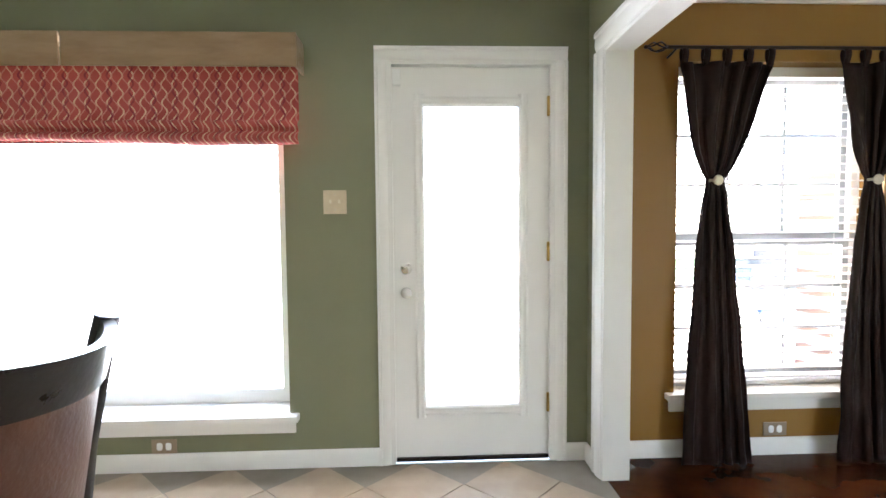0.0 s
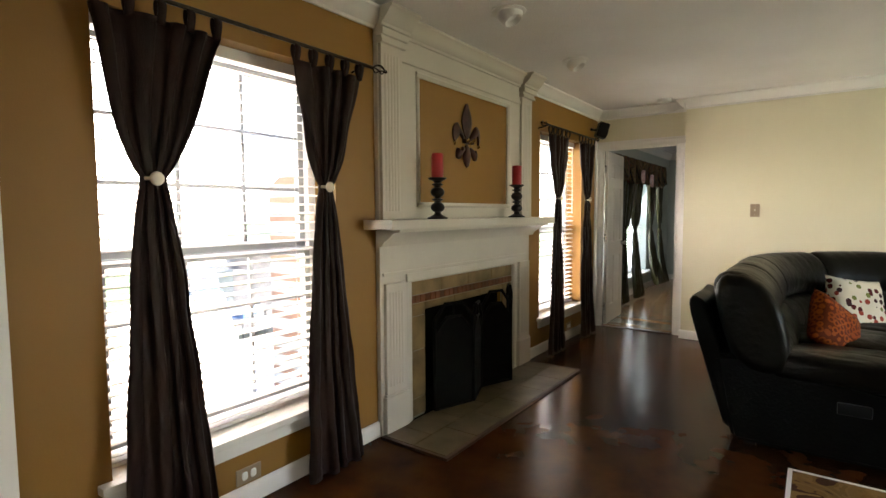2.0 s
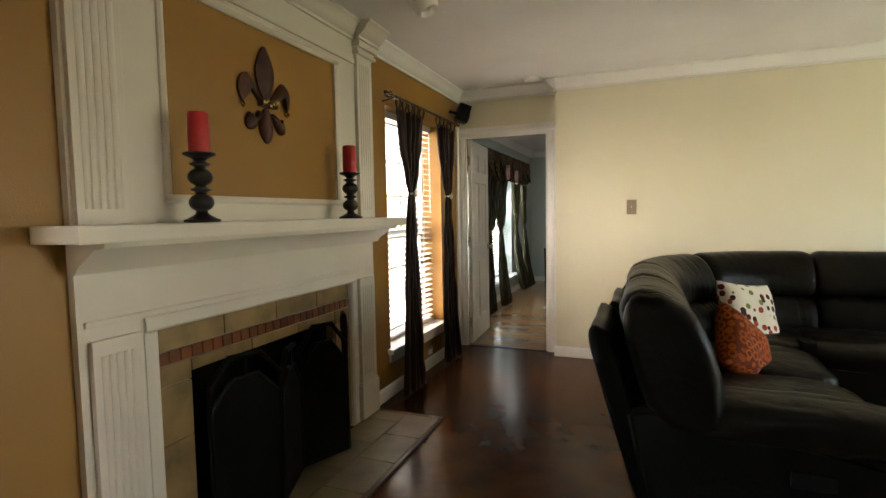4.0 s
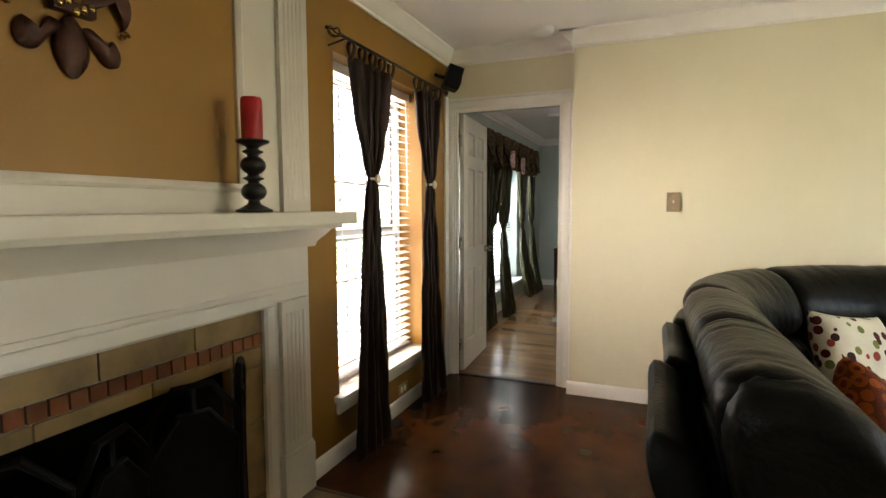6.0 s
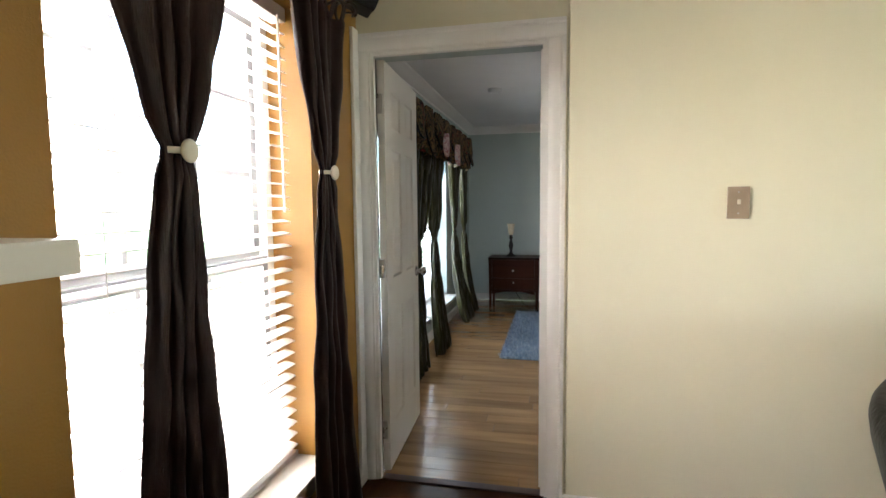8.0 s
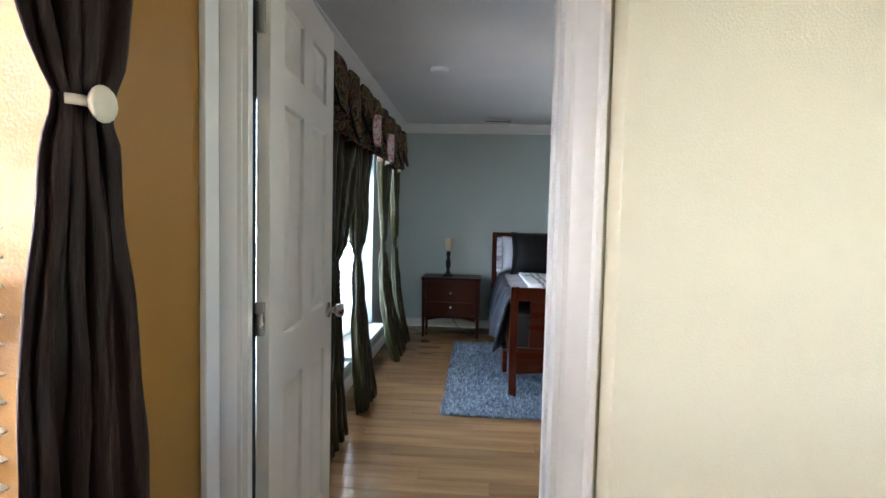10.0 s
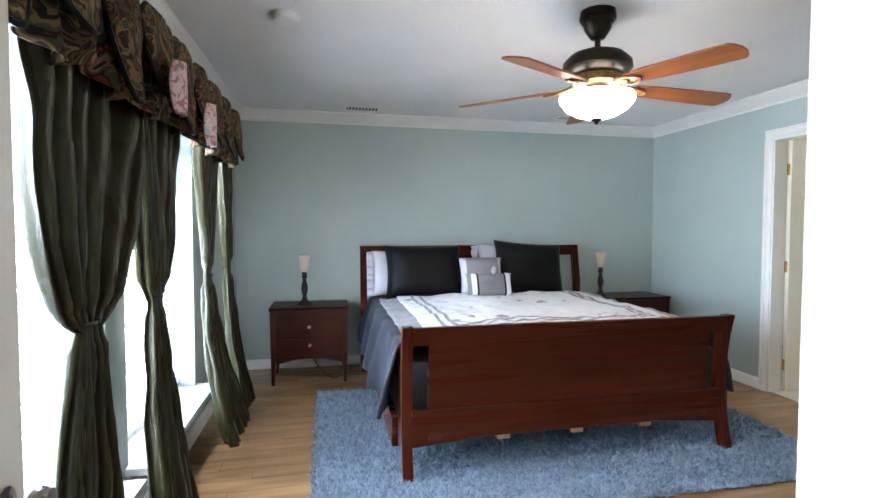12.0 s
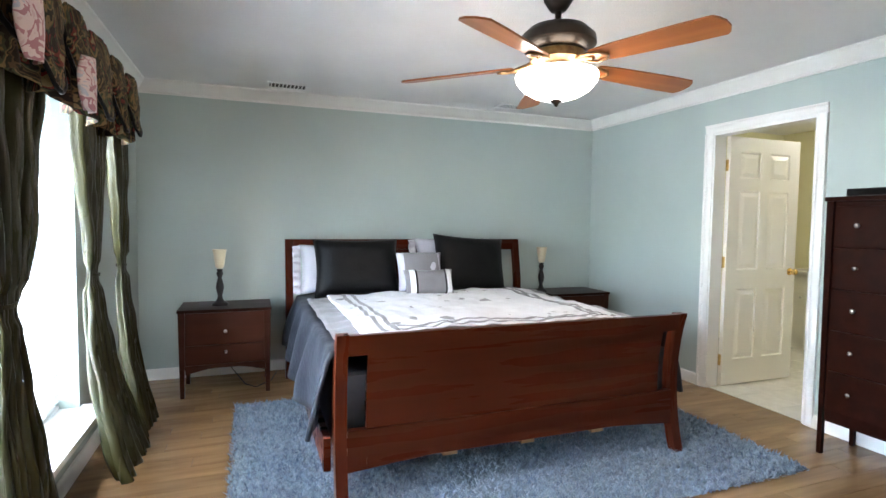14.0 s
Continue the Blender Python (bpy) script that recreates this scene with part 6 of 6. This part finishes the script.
# ---- bedroom curtains and valance ----
for x, lt, lb, wt, wb, zb, sd, fl, lip in ((9.10, 0.07, -0.08, 0.90, 0.46, 0.03, 11, 0.12, 0.36), (9.68, 0.04, 0.06, 0.54, 0.42, 0.03, 12, 0.18, 0.40), (10.59, -0.02, 0.02, 0.46, 0.46, 0.14, 13, 0.42, 0.75), (11.14, -0.07, 0.06, 0.36, 0.36, 0.10, 14, 0.30, 0.60)):
    curtain("curtain", "olive green silk curtain tied back at mid height", "olive bedroom curtains", x, 3.43, 2.0, 1.06, zb, wt, 0.09, wb, GREENSILK, 6, lt, lb, 0, None, sd, 0.035, fl, lip)
valance = thing("valance", "dark floral fabric valance with scalloped pleats above the curtains", "valance", (0, 0, 0))
VX0, VX1, VYF = 8.35, 11.10, 3.36
part("board", boxes((VX0, VYF + 0.02, 2.035, VX1, BY - 0.002, 2.06)), FLORAL, valance)


def val_fn(u, v):
    x = VX0 + (VX1 - VX0) * u
    ph = u * 2 * math.pi * 9
    return (x, VYF + 0.022 * math.sin(ph * 2.0) * (0.3 + v) + 0.01 * noise.noise(Vector((u * 40, v * 3, 2))), 2.06 - (0.30 + 0.055 * abs(math.sin(ph / 2)) + 0.02 * noise.noise(Vector((u * 22, 0, 7)))) * v)


part("gathered_cloth", sheet(val_fn, 260, 14), FLORAL, valance, smooth=180, thick=0.004)
for x0 in (VX0, VX1):
    part("return", sheet(lambda u, v, x0=x0: (x0 + 0.012 * math.sin(u * 14), VYF + (BY - VYF - 0.004) * u, 2.06 - 0.31 * v), 14, 8), FLORAL, valance, smooth=180, thick=0.004)
for i in range(9):
    x = VX0 + 0.16 + i * (VX1 - VX0 - 0.3) / 8
    wide, long = 0.165 + 0.02 * math.sin(i * 2.3), 0.315 + 0.05 * math.cos(i * 2.9)

    def flap(u, v, x=x, wide=wide, long=long, i=i):
        """A rounded hanging flap, bulging to the room and rolled under at its end."""
        a = 2 * u - 1
        w = wide * (0.72 + 0.28 * math.sin(math.pi * min(1, v * 1.15)))
        tip = long * (1 - 0.48 * abs(a) ** 2.2)
        bulge = 0.038 * (1 - a * a) * (0.35 + 0.65 * v) + 0.008 * noise.noise(Vector((a * 3, v * 5, i * 2.0)))
        return (x + a * w, VYF - 0.030 - bulge, 2.055 - tip * v)
    drop = part("jabot", sheet(flap, 16, 16), FLORAL, valance, smooth=180, thick=0.006)
    rim = [flap(0, q / 8) for q in range(3, 9)] + [flap(q / 16, 1) for q in range(1, 16)] + [flap(1, q / 8) for q in range(8, 2, -1)]
    part("trim", tube(rim, 0.008, 6), CHARCOAL, drop, "dark corded edge", smooth=60)
    if i in (3, 5):
        cx, top = (9.42, 1.90) if i == 3 else (9.90, 1.865)
        part("lining", sheet(lambda u, v, cx=cx, top=top: (cx + (u - 0.5) * 0.17 * math.sin(math.pi * (0.14 + 0.76 * v)), VYF - 0.09 - 0.03 * math.sin(math.pi * u), top - 0.18 * v), 12, 12), PINKSILK, drop, "pink lining turned outwards", smooth=180, thick=0.004)

# ---- bathroom ----
vanity = thing("bath_vanity", "cream bathroom vanity with a white countertop", "vanity", (11.0, -3.28, 0))
part("cabinet", boxes((-0.95, 0.0, 0.0, 0.85, 0.52, 0.80), bevel=0.006), CREAMDOOR, vanity)
for i in range(4):
    d = part("door", boxes((-0.92 + i * 0.44, 0.522, 0.12, -0.51 + i * 0.44, 0.537, 0.62), bevel=0.004), CREAMDOOR, vanity)
    part("drawer_front", boxes((-0.92 + i * 0.44, 0.522, 0.64, -0.51 + i * 0.44, 0.537, 0.78), bevel=0.004), CREAMDOOR, vanity)
    knob(d, -0.72 + i * 0.44, 0.537, 0.56, (-90, 0, 0))
part("countertop", boxes((-0.97, 0.0, 0.80, 0.87, 0.56, 0.84), bevel=0.008), PORCELAIN, vanity)
mirror_glass = bpy.data.materials.new("mirror_glass")
mirror_glass.use_nodes = True
n, l, b = nodes_of(mirror_glass)
b.inputs["Base Color"].default_value, b.inputs["Metallic"].default_value, b.inputs["Roughness"].default_value = (0.9, 0.9, 0.9, 1), 1.0, 0.02
mirror = thing("bath_mirror", "wide frameless bathroom mirror above the vanity", "mirror", (11.0, -3.297, 0.95))
part("glass", boxes((-0.95, 0, 0, 0.85, 0.006, 0.95)), mirror_glass, mirror)
for x, h, mat in ((10.62, 0.20, VINYL), (10.72, 0.15, PORCELAIN), (10.83, 0.17, LILAC)):
    bt = thing("bottle", "small pump bottle on the vanity counter", "bottle", (x, -2.95, 0.841))
    part("body", lathe([(0.03, 0), (0.032, 0.01), (0.032, h * 0.65), (0.014, h * 0.78), (0.012, h * 0.85)], 16), mat, bt, smooth=50)
    part("cap", lathe([(0.013, h * 0.85), (0.013, h * 0.95), (0.005, h * 0.97), (0.005, h)], 12), VINYL, bt, smooth=50)
dome = thing("bath_light", "lit round ceiling light in the bathroom", "ceiling light", (10.6, -2.2, HB))
part("dome", lathe([(0.15, -0.002), (0.155, -0.02), (0.13, -0.07), (0.07, -0.095), (0.001, -0.10)], 28), BATHGLOW, dome, smooth=60)

# ---- floor pieces ----
tile_d = mesh_of("tile", boxes((-0.162, -0.162, -0.004, 0.162, 0.162, 0.0), bevel=0.0012), TILE)
k = 0.33 * math.sqrt(0.5)
for i in range(-16, 17):
    for j in range(-16, 17):
        x, y = 0.2 + (i + j) * k, 1.2 + (i - j) * k
        if WEST + 0.24 < x < 2.06 - 0.02 and SOUTH + 2.4 < y < WY - 0.02:
            piece("tile", tile_d, floor_dining, (x, y, 0.0), 45)
plank = mesh_of("plank", boxes((-0.0605, -0.594, -0.004, 0.0605, 0.594, 0.0), bevel=0.0008), LAMINATE)
prng = random.Random(3)
cols = int((EX - 7.60) / 0.1225) + 1
for i in range(cols):
    x = 7.60 + 0.0613 + i * 0.1225
    y = EY + 0.55 - prng.uniform(0, 1.1)
    while y - 0.594 < BY:
        lo, hi = max(y - 0.594, EY - 0.03), min(y + 0.594, BY)
        if hi - lo > 0.05 and x + 0.0605 < EX:
            piece("plank", plank, floor_bedroom, (x, (lo + hi) / 2, 0.0), 0, (1, (hi - lo) / 1.188, 1))
        y += 1.1905
tile_b = mesh_of("tile", boxes((-0.148, -0.148, -0.004, 0.148, 0.148, 0.0), bevel=0.0012), PORCELAIN)
for i in range(10):
    for j in range(8):
        piece("tile", tile_b, floor_bath, (9.36 + i * 0.3, -0.90 - j * 0.3, 0.0))
